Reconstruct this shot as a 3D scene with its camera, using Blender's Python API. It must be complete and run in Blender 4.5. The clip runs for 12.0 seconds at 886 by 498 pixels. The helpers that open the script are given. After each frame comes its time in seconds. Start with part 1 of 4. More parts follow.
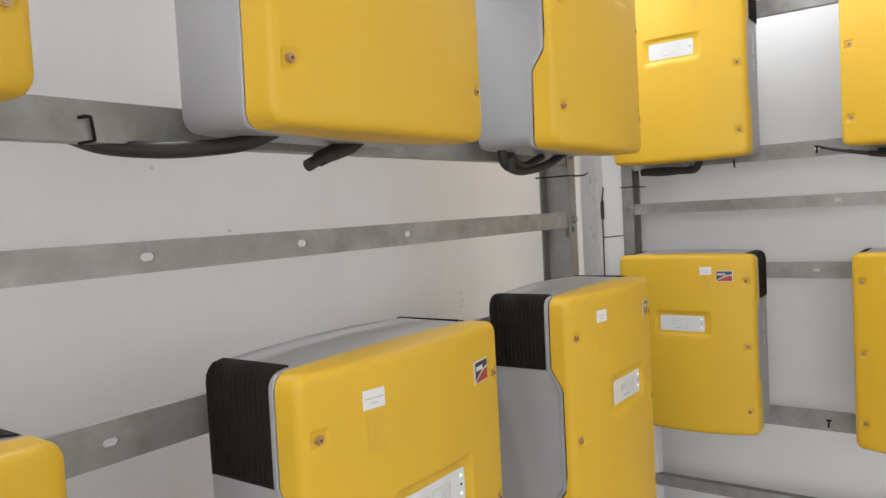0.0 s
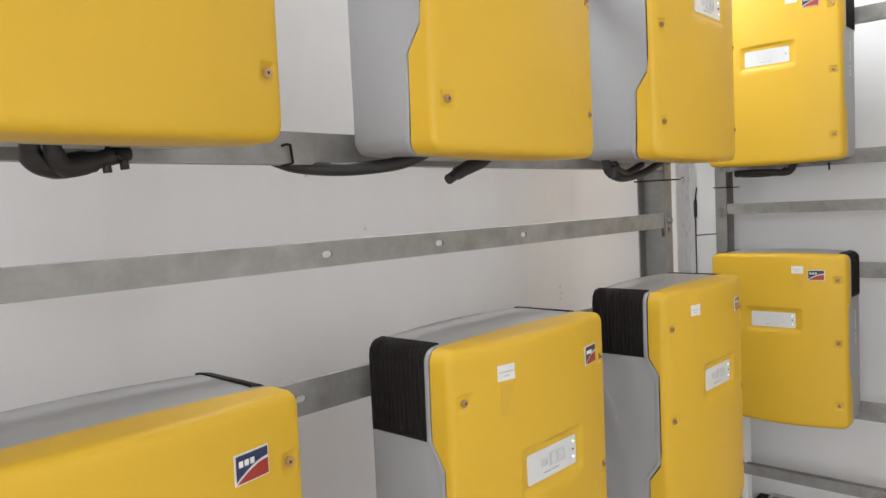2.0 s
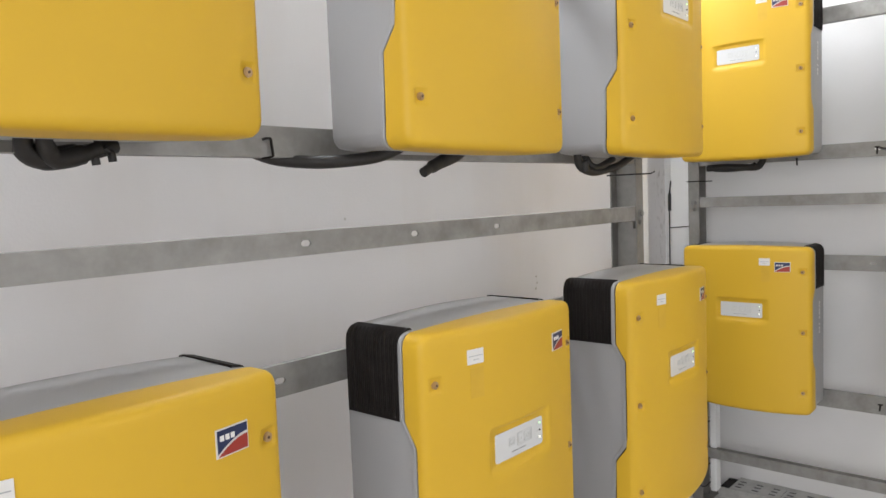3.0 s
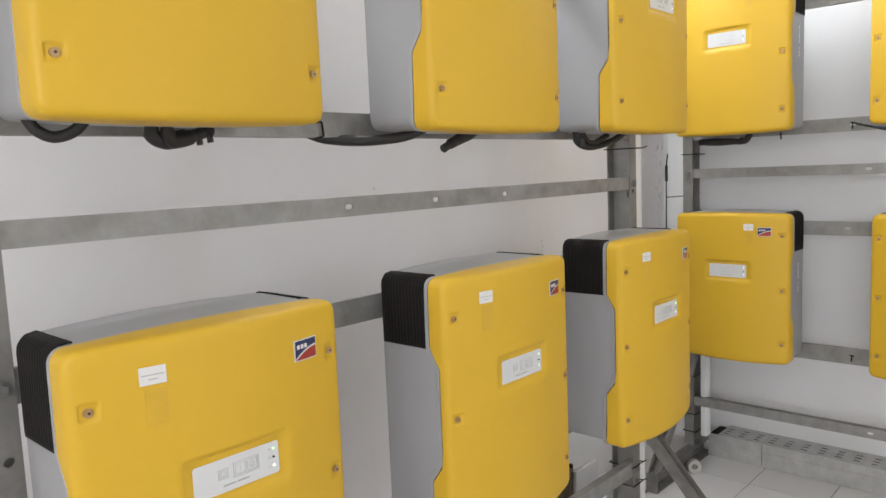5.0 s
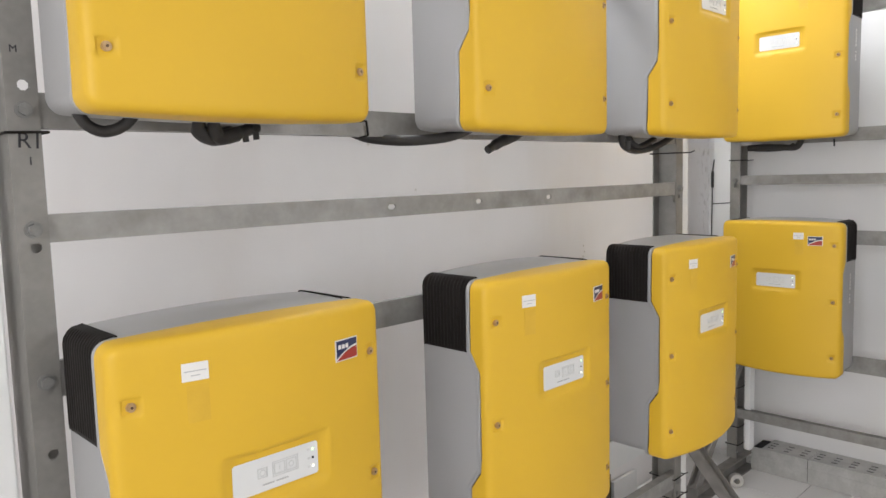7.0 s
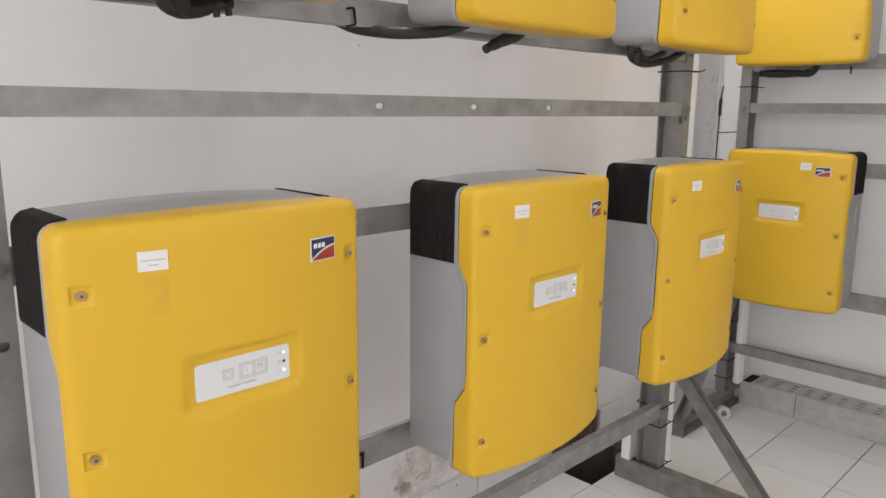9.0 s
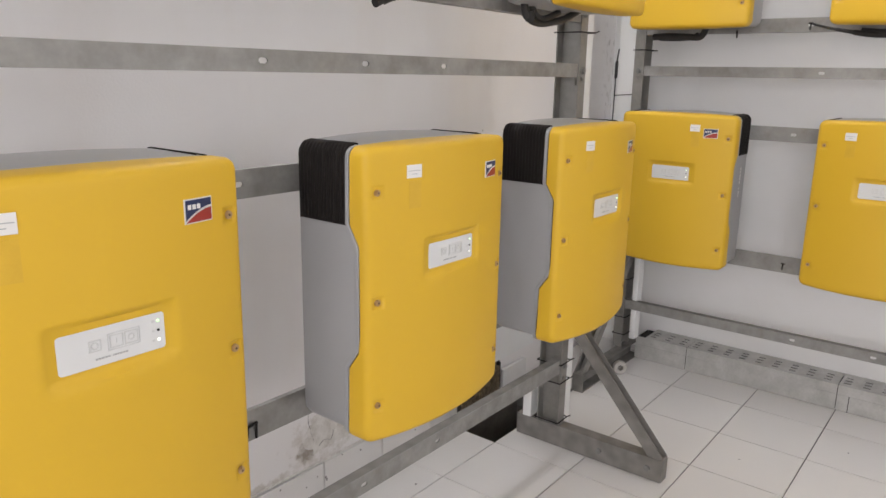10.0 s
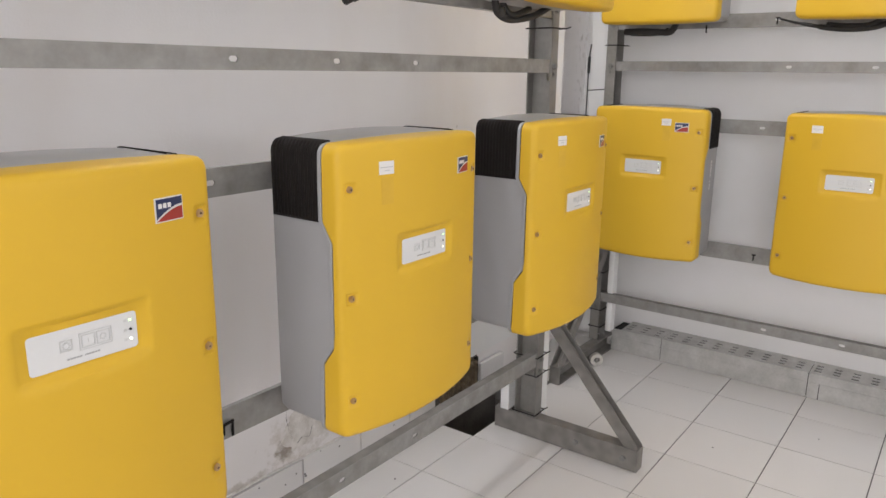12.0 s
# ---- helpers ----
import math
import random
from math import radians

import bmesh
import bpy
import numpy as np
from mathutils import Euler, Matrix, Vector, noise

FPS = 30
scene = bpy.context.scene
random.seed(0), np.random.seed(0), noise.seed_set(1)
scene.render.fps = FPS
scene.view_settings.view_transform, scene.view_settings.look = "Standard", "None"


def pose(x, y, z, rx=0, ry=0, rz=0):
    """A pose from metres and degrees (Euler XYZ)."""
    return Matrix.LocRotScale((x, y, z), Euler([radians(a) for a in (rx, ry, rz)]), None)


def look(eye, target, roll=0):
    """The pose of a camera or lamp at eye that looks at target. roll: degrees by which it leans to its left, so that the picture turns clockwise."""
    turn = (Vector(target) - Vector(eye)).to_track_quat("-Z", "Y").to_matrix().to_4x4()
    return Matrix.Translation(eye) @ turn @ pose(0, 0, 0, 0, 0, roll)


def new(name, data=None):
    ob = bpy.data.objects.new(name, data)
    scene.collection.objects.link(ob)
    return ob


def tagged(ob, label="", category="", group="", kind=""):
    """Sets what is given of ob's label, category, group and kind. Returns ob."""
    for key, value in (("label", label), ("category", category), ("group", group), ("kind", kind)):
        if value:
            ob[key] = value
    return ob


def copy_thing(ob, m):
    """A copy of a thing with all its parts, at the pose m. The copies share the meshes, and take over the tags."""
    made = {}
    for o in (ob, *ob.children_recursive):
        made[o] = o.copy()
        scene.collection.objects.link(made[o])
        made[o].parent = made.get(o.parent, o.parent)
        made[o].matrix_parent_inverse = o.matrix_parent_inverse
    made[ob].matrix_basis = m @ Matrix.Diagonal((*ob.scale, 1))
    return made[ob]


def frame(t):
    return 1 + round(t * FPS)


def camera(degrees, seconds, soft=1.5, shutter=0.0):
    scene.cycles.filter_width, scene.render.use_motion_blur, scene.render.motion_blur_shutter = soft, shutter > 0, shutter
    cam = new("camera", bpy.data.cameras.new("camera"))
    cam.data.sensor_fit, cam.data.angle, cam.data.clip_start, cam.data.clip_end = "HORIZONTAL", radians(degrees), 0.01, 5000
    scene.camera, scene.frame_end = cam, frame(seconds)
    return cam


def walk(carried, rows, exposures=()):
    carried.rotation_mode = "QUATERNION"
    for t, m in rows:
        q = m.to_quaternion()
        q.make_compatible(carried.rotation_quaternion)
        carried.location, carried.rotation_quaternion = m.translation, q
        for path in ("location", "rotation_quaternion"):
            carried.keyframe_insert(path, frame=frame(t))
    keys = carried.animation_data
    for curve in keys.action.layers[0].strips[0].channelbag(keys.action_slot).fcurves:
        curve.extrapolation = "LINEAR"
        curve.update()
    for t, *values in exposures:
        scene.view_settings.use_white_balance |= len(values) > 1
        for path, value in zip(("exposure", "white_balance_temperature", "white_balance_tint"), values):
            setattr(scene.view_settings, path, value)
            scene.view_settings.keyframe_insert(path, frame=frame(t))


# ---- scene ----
cam = camera(62.7, 12.0)
PATH = [
    (0, (-0.6312, -0.6660, 1.3905), (0.9823, 0.5117, 1.2923), -3.15),
    (0.5, (-0.7333, -0.6741, 1.3977), (0.8008, 0.6053, 1.3000), -2.56),
    (1, (-0.7932, -0.6962, 1.4128), (0.6999, 0.6280, 1.2818), -3.01),
    (1.5, (-0.8231, -0.7153, 1.4185), (0.6377, 0.6429, 1.2726), -2.85),
    (2, (-0.8481, -0.7464, 1.4236), (0.6206, 0.6064, 1.3096), -2.65),
    (2.5, (-0.8628, -0.7670, 1.4261), (0.6272, 0.5606, 1.2936), -2.49),
    (2.7, (-0.8674, -0.7785, 1.4249), (0.6331, 0.5360, 1.2820), -2.38),
    (4.3, (-1.0293, -0.9471, 1.4327), (0.3889, 0.4581, 1.3145), -1.60),
    (4.5, (-1.0609, -0.9628, 1.4236), (0.3489, 0.4491, 1.2852), -3.05),
    (5, (-1.1176, -1.0009, 1.4230), (0.3461, 0.3453, 1.2101), -2.38),
    (5.5, (-1.1054, -1.0192, 1.4239), (0.3966, 0.2843, 1.2125), -1.31),
    (6, (-1.1036, -1.0072, 1.4203), (0.3602, 0.3406, 1.2185), -1.42),
    (6.5, (-1.1103, -0.9855, 1.4175), (0.3058, 0.4131, 1.2213), -1.38),
    (6.7, (-1.1126, -0.9777, 1.4174), (0.2789, 0.4444, 1.2142), -1.48),
    (8.3, (-1.0827, -0.9727, 1.4197), (0.3561, 0.4050, 1.2416), -1.84),
    (8.5, (-1.0734, -0.9571, 1.3969), (0.3342, 0.4392, 1.1341), -0.41),
    (9, (-1.0400, -0.9257, 1.3493), (0.3428, 0.4686, 0.9699), 0.55),
    (9.5, (-1.0226, -0.9247, 1.3413), (0.4151, 0.3856, 0.8764), 0.72),
    (10, (-0.9948, -0.9345, 1.3342), (0.5367, 0.2638, 0.8666), 1.08),
    (10.5, (-0.9957, -0.9442, 1.3338), (0.5696, 0.2066, 0.8590), 0.97),
    (11, (-0.9975, -0.9490, 1.3354), (0.5691, 0.1989, 0.8576), 0.79),
    (11.5, (-0.9980, -0.9537, 1.3370), (0.5664, 0.1965, 0.8578), 0.80),
    (12, (-0.9977, -0.9525, 1.3361), (0.5664, 0.1991, 0.8589), 0.68),
]
walk(cam, [(t, look(eye, target, roll)) for t, eye, target, roll in PATH], exposures=((0, -0.40, 6430, 10), (1.5, -0.36, 6430, 10), (2.5, -0.38, 6420, 10), (4.5, -0.43, 6330, 10), (5.5, -0.42, 6380, 10), (6.5, -0.28, 6420, 10), (8.5, -0.38, 6520, 12), (10, -0.36, 6540, 13), (12, -0.33, 6520, 13)))

# ---- world and light ----
world = bpy.data.worlds.new("daylight")
scene.world = world
world.use_nodes = True
sky = world.node_tree.nodes.new("ShaderNodeTexSky")
sky.sky_type = "NISHITA"
sky.sun_disc = False
sky.sun_elevation, sky.sun_rotation = radians(48), radians(150)
world.node_tree.links.new(sky.outputs[0], world.node_tree.nodes["Background"].inputs[0])
world.node_tree.nodes["Background"].inputs[1].default_value = 0.12

# room: x to the corner, y to the rack wall
X0, X1, Y0, Y1, H = -4.6, 2.39, -4.0, 0.68, 3.0
WIN_X0, WIN_X1, WIN_Z0, WIN_Z1 = -0.6, 2.2, 0.95, 2.45
W2_Y0, W2_Y1, W2_Z0, W2_Z1 = -3.4, -0.9, 1.2, 2.75
TOP_X0, TOP_X1, TOP_Z0, TOP_Z1 = -0.9, 2.2, 2.42, 2.86


def area(name, m, sx, sy, power, colour=(1, 1, 1)):
    lamp = bpy.data.lights.new(name, "AREA")
    lamp.shape, lamp.size, lamp.size_y, lamp.energy, lamp.color = "RECTANGLE", sx, sy, power, colour
    ob = new(name, lamp)
    ob.matrix_world = m
    return ob


SKY_TINT = (0.985, 0.992, 1.0)
area("window_light", pose((WIN_X0 + WIN_X1) / 2, Y0 - 0.03, (WIN_Z0 + WIN_Z1) / 2, 90, 0, 0), WIN_X1 - WIN_X0, WIN_Z1 - WIN_Z0, 28, SKY_TINT)
area("window_light", pose(X0 - 0.03, (W2_Y0 + W2_Y1) / 2, (W2_Z0 + W2_Z1) / 2, 90, 0, -90), W2_Y1 - W2_Y0, W2_Z1 - W2_Z0, 140, SKY_TINT)
area("top_window_light", pose((TOP_X0 + TOP_X1) / 2, Y1 + 0.01, (TOP_Z0 + TOP_Z1) / 2, -90, 0, 0), TOP_X1 - TOP_X0, TOP_Z1 - TOP_Z0, 94, (0.93, 0.965, 1.0))


# ---- materials ----
def mat(name, base, rough=0.5, metal=0.0, spread=0.06, scale=6.0, fine=90.0, bump=0.05, spec=0.5, tint=None, island=0.0):
    """Surface with large stains, fine grain and relief. tint: the colour that the stains lean to."""
    m = bpy.data.materials.new(name)
    m.use_nodes = True
    nt = m.node_tree
    b = nt.nodes["Principled BSDF"]
    b.inputs["Metallic"].default_value = metal
    b.inputs["Specular IOR Level"].default_value = spec
    co = nt.nodes.new("ShaderNodeTexCoord")
    geo = nt.nodes.new("ShaderNodeNewGeometry")
    big, small = nt.nodes.new("ShaderNodeTexNoise"), nt.nodes.new("ShaderNodeTexNoise")
    for n, s, d in ((big, scale, 4), (small, fine, 3)):
        n.inputs["Scale"].default_value, n.inputs["Detail"].default_value = s, d
        nt.links.new(geo.outputs["Position"], n.inputs["Vector"])
    ramp = nt.nodes.new("ShaderNodeMapRange")
    ramp.inputs["From Min"].default_value, ramp.inputs["From Max"].default_value = 0.3, 0.7
    nt.links.new(big.outputs["Fac"], ramp.inputs["Value"])
    mix = nt.nodes.new("ShaderNodeMix")
    mix.data_type = "RGBA"
    dark = tint or tuple(c * (1 - 2 * spread) for c in base)
    mix.inputs[6].default_value = (*base, 1)
    mix.inputs[7].default_value = (*dark, 1)
    nt.links.new(ramp.outputs["Result"], mix.inputs[0])
    grain = nt.nodes.new("ShaderNodeMix")
    grain.data_type, grain.blend_type = "RGBA", "OVERLAY"
    grain.inputs[0].default_value = spread
    nt.links.new(mix.outputs[2], grain.inputs[6])
    nt.links.new(small.outputs["Fac"], grain.inputs[7])
    out = grain.outputs[2]
    if island:
        info = nt.nodes.new("ShaderNodeObjectInfo")
        hsv = nt.nodes.new("ShaderNodeHueSaturation")
        rr = nt.nodes.new("ShaderNodeMapRange")
        rr.inputs["To Min"].default_value, rr.inputs["To Max"].default_value = 1 - island, 1 + island
        nt.links.new(info.outputs["Random"], rr.inputs["Value"])
        nt.links.new(rr.outputs["Result"], hsv.inputs["Value"])
        nt.links.new(out, hsv.inputs["Color"])
        out = hsv.outputs["Color"]
    nt.links.new(out, b.inputs["Base Color"])
    rm = nt.nodes.new("ShaderNodeMapRange")
    rm.inputs["To Min"].default_value, rm.inputs["To Max"].default_value = max(0.02, rough - 0.08), min(1, rough + 0.08)
    nt.links.new(big.outputs["Fac"], rm.inputs["Value"])
    nt.links.new(rm.outputs["Result"], b.inputs["Roughness"])
    if bump:
        bp = nt.nodes.new("ShaderNodeBump")
        bp.inputs["Strength"].default_value, bp.inputs["Distance"].default_value = bump, 0.004
        nt.links.new(small.outputs["Fac"], bp.inputs["Height"])
        nt.links.new(bp.outputs["Normal"], b.inputs["Normal"])
    return m


def stained_wall(name):
    """Wall paint with brown run-down dirt in a narrow strip by the room's corner and a few pale pink clouds."""
    m = mat(name, (0.80, 0.775, 0.765), 0.75, spread=0.02, scale=1.6, fine=160, bump=0.10, tint=(0.74, 0.708, 0.695))
    nt = m.node_tree
    b = nt.nodes["Principled BSDF"]
    old = b.inputs["Base Color"].links[0].from_socket
    geo = nt.nodes.new("ShaderNodeNewGeometry")
    sep = nt.nodes.new("ShaderNodeSeparateXYZ")
    nt.links.new(geo.outputs["Position"], sep.inputs[0])
    band = nt.nodes.new("ShaderNodeMapRange")
    band.inputs["From Min"].default_value, band.inputs["From Max"].default_value = 2.24, 2.33
    nt.links.new(sep.outputs["X"], band.inputs["Value"])
    spots = nt.nodes.new("ShaderNodeTexNoise")
    spots.inputs["Scale"].default_value, spots.inputs["Detail"].default_value = 34, 4
    stretch = nt.nodes.new("ShaderNodeMapping")
    stretch.inputs["Scale"].default_value = (1.0, 1, 0.7)
    nt.links.new(geo.outputs["Position"], stretch.inputs[0])
    nt.links.new(stretch.outputs[0], spots.inputs["Vector"])
    cut = nt.nodes.new("ShaderNodeMapRange")
    cut.inputs["From Min"].default_value, cut.inputs["From Max"].default_value = 0.54, 0.86
    nt.links.new(spots.outputs["Fac"], cut.inputs["Value"])
    mul = nt.nodes.new("ShaderNodeMath")
    mul.operation = "MULTIPLY"
    nt.links.new(band.outputs[0], mul.inputs[0])
    nt.links.new(cut.outputs[0], mul.inputs[1])
    runs = nt.nodes.new("ShaderNodeTexNoise")
    runs.inputs["Scale"].default_value, runs.inputs["Detail"].default_value = 3.2, 5
    tall = nt.nodes.new("ShaderNodeMapping")
    tall.inputs["Scale"].default_value = (1.0, 1.0, 0.22)
    nt.links.new(geo.outputs["Position"], tall.inputs[0])
    nt.links.new(tall.outputs[0], runs.inputs["Vector"])
    few = nt.nodes.new("ShaderNodeMapRange")
    few.inputs["From Min"].default_value, few.inputs["From Max"].default_value = 0.52, 0.80
    few.inputs["To Max"].default_value = 0.45
    nt.links.new(runs.outputs["Fac"], few.inputs["Value"])
    warm = nt.nodes.new("ShaderNodeMix")
    warm.data_type = "RGBA"
    warm.inputs[7].default_value = (0.66, 0.60, 0.555, 1)
    nt.links.new(few.outputs[0], warm.inputs[0])
    nt.links.new(old, warm.inputs[6])
    old = warm.outputs[2]
    mix = nt.nodes.new("ShaderNodeMix")
    mix.data_type = "RGBA"
    mix.inputs[7].default_value = (0.33, 0.29, 0.26, 1)
    nt.links.new(mul.outputs[0], mix.inputs[0])
    nt.links.new(old, mix.inputs[6])
    old = mix.outputs[2]
    # a brown grime stain above the skirting, torn by noise
    for (cx, cz, rx, rz), colour, top, grain in (((0.455, 0.185, 0.17, 0.13), (0.50, 0.45, 0.40, 1), 0.75, 26), ((0.385, 0.160, 0.060, 0.050), (0.27, 0.225, 0.185, 1), 0.9, 38),
                                                 ((0.20, 0.118, 0.19, 0.022), (0.42, 0.37, 0.32, 1), 0.7, 30)):
        at = nt.nodes.new("ShaderNodeMapping")
        at.inputs["Location"].default_value = (-cx / rx, 0, -cz / rz)
        at.inputs["Scale"].default_value = (1 / rx, 0, 1 / rz)
        nt.links.new(geo.outputs["Position"], at.inputs[0])
        far = nt.nodes.new("ShaderNodeVectorMath")
        far.operation = "LENGTH"
        nt.links.new(at.outputs[0], far.inputs[0])
        torn = nt.nodes.new("ShaderNodeTexNoise")
        torn.inputs["Scale"].default_value, torn.inputs["Detail"].default_value, torn.inputs["Roughness"].default_value = grain, 6, 0.68
        nt.links.new(geo.outputs["Position"], torn.inputs["Vector"])
        less = nt.nodes.new("ShaderNodeMath")
        less.operation, less.inputs[1].default_value = "MULTIPLY_ADD", -0.42
        nt.links.new(far.outputs["Value"], less.inputs[0])
        nt.links.new(torn.outputs["Fac"], less.inputs[2])
        rim = nt.nodes.new("ShaderNodeMapRange")
        rim.inputs["From Min"].default_value, rim.inputs["From Max"].default_value, rim.inputs["To Max"].default_value = 0.17, 0.42, top
        nt.links.new(less.outputs[0], rim.inputs["Value"])
        stain = nt.nodes.new("ShaderNodeMix")
        stain.data_type = "RGBA"
        stain.inputs[7].default_value = colour
        nt.links.new(rim.outputs[0], stain.inputs[0])
        nt.links.new(old, stain.inputs[6])
        old = stain.outputs[2]
    nt.links.new(old, b.inputs["Base Color"])
    return m


def glow(name, colour, power):
    m = mat(name, colour, 0.3, bump=0)
    b = m.node_tree.nodes["Principled BSDF"]
    b.inputs["Emission Color"].default_value = (*colour, 1)
    b.inputs["Emission Strength"].default_value = power
    return m


YELLOW = mat("yellow_powder_coat", (0.660, 0.400, 0.022), 0.47, spec=0.4, spread=0.025, scale=2.2, fine=900, bump=0.04)
STALE = mat("stained_yellow", (0.645, 0.388, 0.023), 0.5, spread=0.04, scale=30, fine=300, bump=0.05)
SILVER = mat("silver_grey_lacquer", (0.36, 0.355, 0.355), 0.42, metal=0.1, spread=0.03, scale=3, fine=900, bump=0.03)
BLACK = mat("black_plastic", (0.010, 0.0075, 0.0062), 0.7, spec=0.2, spread=0.08, scale=12, fine=400, bump=0.05)
CABLE = mat("black_cable_sheath", (0.020, 0.017, 0.0155), 0.5, spread=0.12, scale=14, fine=260, bump=0.1)
ZINC = mat("galvanised_steel", (0.345, 0.335, 0.32), 0.5, metal=0.4, spread=0.12, scale=18, fine=75, bump=0.08, tint=(0.245, 0.235, 0.22))
# post zinc, darkened in colour to stand in for shade on the right post
ZINC_POST = mat("shade_darkened_zinc", (0.26, 0.246, 0.23), 0.52, metal=0.35, spread=0.12, scale=14, fine=70, bump=0.08, tint=(0.215, 0.205, 0.19))
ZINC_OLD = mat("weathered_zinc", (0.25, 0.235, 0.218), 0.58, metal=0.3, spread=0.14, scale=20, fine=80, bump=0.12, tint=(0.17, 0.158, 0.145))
ZINC_TRAY = mat("spangled_zinc", (0.52, 0.51, 0.49), 0.5, metal=0.2, spread=0.13, scale=15, fine=110, bump=0.06, tint=(0.40, 0.39, 0.37))
BOLT = mat("zinc_bolt", (0.24, 0.235, 0.225), 0.6, metal=0.35, spread=0.1, scale=60, fine=300, bump=0.1)
WALL = mat("white_wall_paint", (0.82, 0.80, 0.795), 0.75, spread=0.02, scale=1.6, fine=160, bump=0.10, tint=(0.73, 0.715, 0.695))
STAINED = stained_wall("stained_wall_paint")
CEIL = mat("white_ceiling_paint", (0.80, 0.80, 0.79), 0.8, spread=0.02, scale=2, fine=120, bump=0.08)
TILE = mat("white_glazed_tile", (0.65, 0.628, 0.61), 0.30, spread=0.012, scale=1.2, fine=140, bump=0.01, island=0.03, tint=(0.625, 0.60, 0.58))
GROUT = mat("dark_grout", (0.19, 0.18, 0.17), 0.9, spread=0.2, scale=6, fine=120, bump=0.2)
PVC = mat("white_pvc", (0.78, 0.775, 0.765), 0.4, spread=0.03, scale=5, fine=60, bump=0.02)
PLASTER = mat("broken_plaster", (0.74, 0.71, 0.675), 0.95, spread=0.2, scale=28, fine=150, bump=0.8, tint=(0.52, 0.48, 0.44))
STUB = mat("dusty_white_plastic", (0.50, 0.47, 0.43), 0.6, spread=0.08, scale=30, fine=120, bump=0.05)
BOARD = mat("greyed_white_plastic", (0.71, 0.69, 0.675), 0.5, spread=0.06, scale=8, fine=90, bump=0.05)
PANEL = mat("white_display_plate", (0.66, 0.66, 0.655), 0.22, spread=0.01, scale=5, fine=300, bump=0)
INK = mat("grey_print", (0.42, 0.42, 0.42), 0.5, bump=0)
PALE_INK = mat("pale_print", (0.57, 0.57, 0.56), 0.5, bump=0)
PAPER = mat("white_sticker", (0.72, 0.70, 0.675), 0.6, spread=0.03, scale=20, fine=200, bump=0.02)
NAVY = mat("navy_print", (0.015, 0.025, 0.085), 0.35, bump=0)
RED = mat("red_print", (0.36, 0.03, 0.018), 0.35, bump=0)
BRASS = mat("brass_screw", (0.50, 0.33, 0.17), 0.4, metal=0.5, spread=0.1, scale=80, fine=400, bump=0.1)
# near-black; also stands in for shade inside and at the end of the tray
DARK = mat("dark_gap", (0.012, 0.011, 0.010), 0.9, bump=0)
SOCKET_BROWN = mat("dark_brown_socket", (0.09, 0.045, 0.02), 0.8, bump=0)
MARKER = mat("black_marker_ink", (0.025, 0.025, 0.03), 0.6, bump=0)
ARMOUR = mat("ochre_cable_armour", (0.17, 0.125, 0.075), 0.65, spread=0.25, scale=40, fine=160, bump=0.3)
PIT = mat("bare_concrete", (0.14, 0.125, 0.11), 0.95, spread=0.2, scale=9, fine=90, bump=0.6)
LED_G = glow("green_led", (0.55, 0.95, 0.45), 1.6)
LED_W = glow("pale_led", (0.95, 0.95, 0.80), 1.4)
GLASS = mat("window_glass", (0.9, 0.92, 0.92), 0.05, bump=0)
GLASS.node_tree.nodes["Principled BSDF"].inputs["Transmission Weight"].default_value = 1.0


# ---- mesh helpers ----
def link(name, bm, material, parent=None, label="", smooth=None):
    """Links a bmesh as one object. smooth: the angle in degrees under which edges are shaded round."""
    me = bpy.data.meshes.new(name)
    bmesh.ops.recalc_face_normals(bm, faces=bm.faces)
    if smooth:
        for fc in bm.faces:
            fc.smooth = True
        for e in bm.edges:
            e.smooth = len(e.link_faces) == 2 and e.calc_face_angle(3.0) < radians(smooth)
    bm.to_mesh(me)
    bm.free()
    me.materials.append(material)
    ob = new(name, me)
    if parent:
        ob.parent = parent
    if label:
        ob["label"] = label
    return ob


def part(name, bm, material, parent, label="", smooth=None):
    return link(name, bm, material, parent, label, smooth)


def thing(name, label, category, group="", m=None):
    ob = tagged(new(name), label, category, group)
    if m:
        ob.matrix_basis = m
    return ob


def box(bm, x0, x1, y0, y1, z0, z1, bevel=0.0, m=None):
    r = bmesh.ops.create_cube(bm, size=1.0, matrix=Matrix.LocRotScale(((x0 + x1) / 2, (y0 + y1) / 2, (z0 + z1) / 2), None, (x1 - x0, y1 - y0, z1 - z0)))
    vs = r["verts"]
    if bevel:
        es = list({e for v in vs for e in v.link_edges})
        out = bmesh.ops.bevel(bm, geom=es, offset=bevel, segments=2, profile=0.5, affect="EDGES")
        vs = list({v for fc in out["faces"] for v in fc.verts} | {v for v in vs if v.is_valid})
    if m:
        bmesh.ops.transform(bm, matrix=m, verts=vs)
    return vs


def boxed(*dims, bevel=0.0):
    bm = bmesh.new()
    box(bm, *dims, bevel=bevel)
    return bm


def disc(bm, c, r, depth, axis="y", n=12, r2=None):
    """A short cylinder at c whose axis is x, y or z."""
    turn = {"x": Euler((0, radians(90), 0)), "y": Euler((radians(90), 0, 0)), "z": Euler((0, 0, 0))}[axis]
    return bmesh.ops.create_cone(bm, cap_ends=True, segments=n, radius1=r, radius2=r if r2 is None else r2, depth=depth,
                                 matrix=Matrix.LocRotScale(c, turn, None))["verts"]


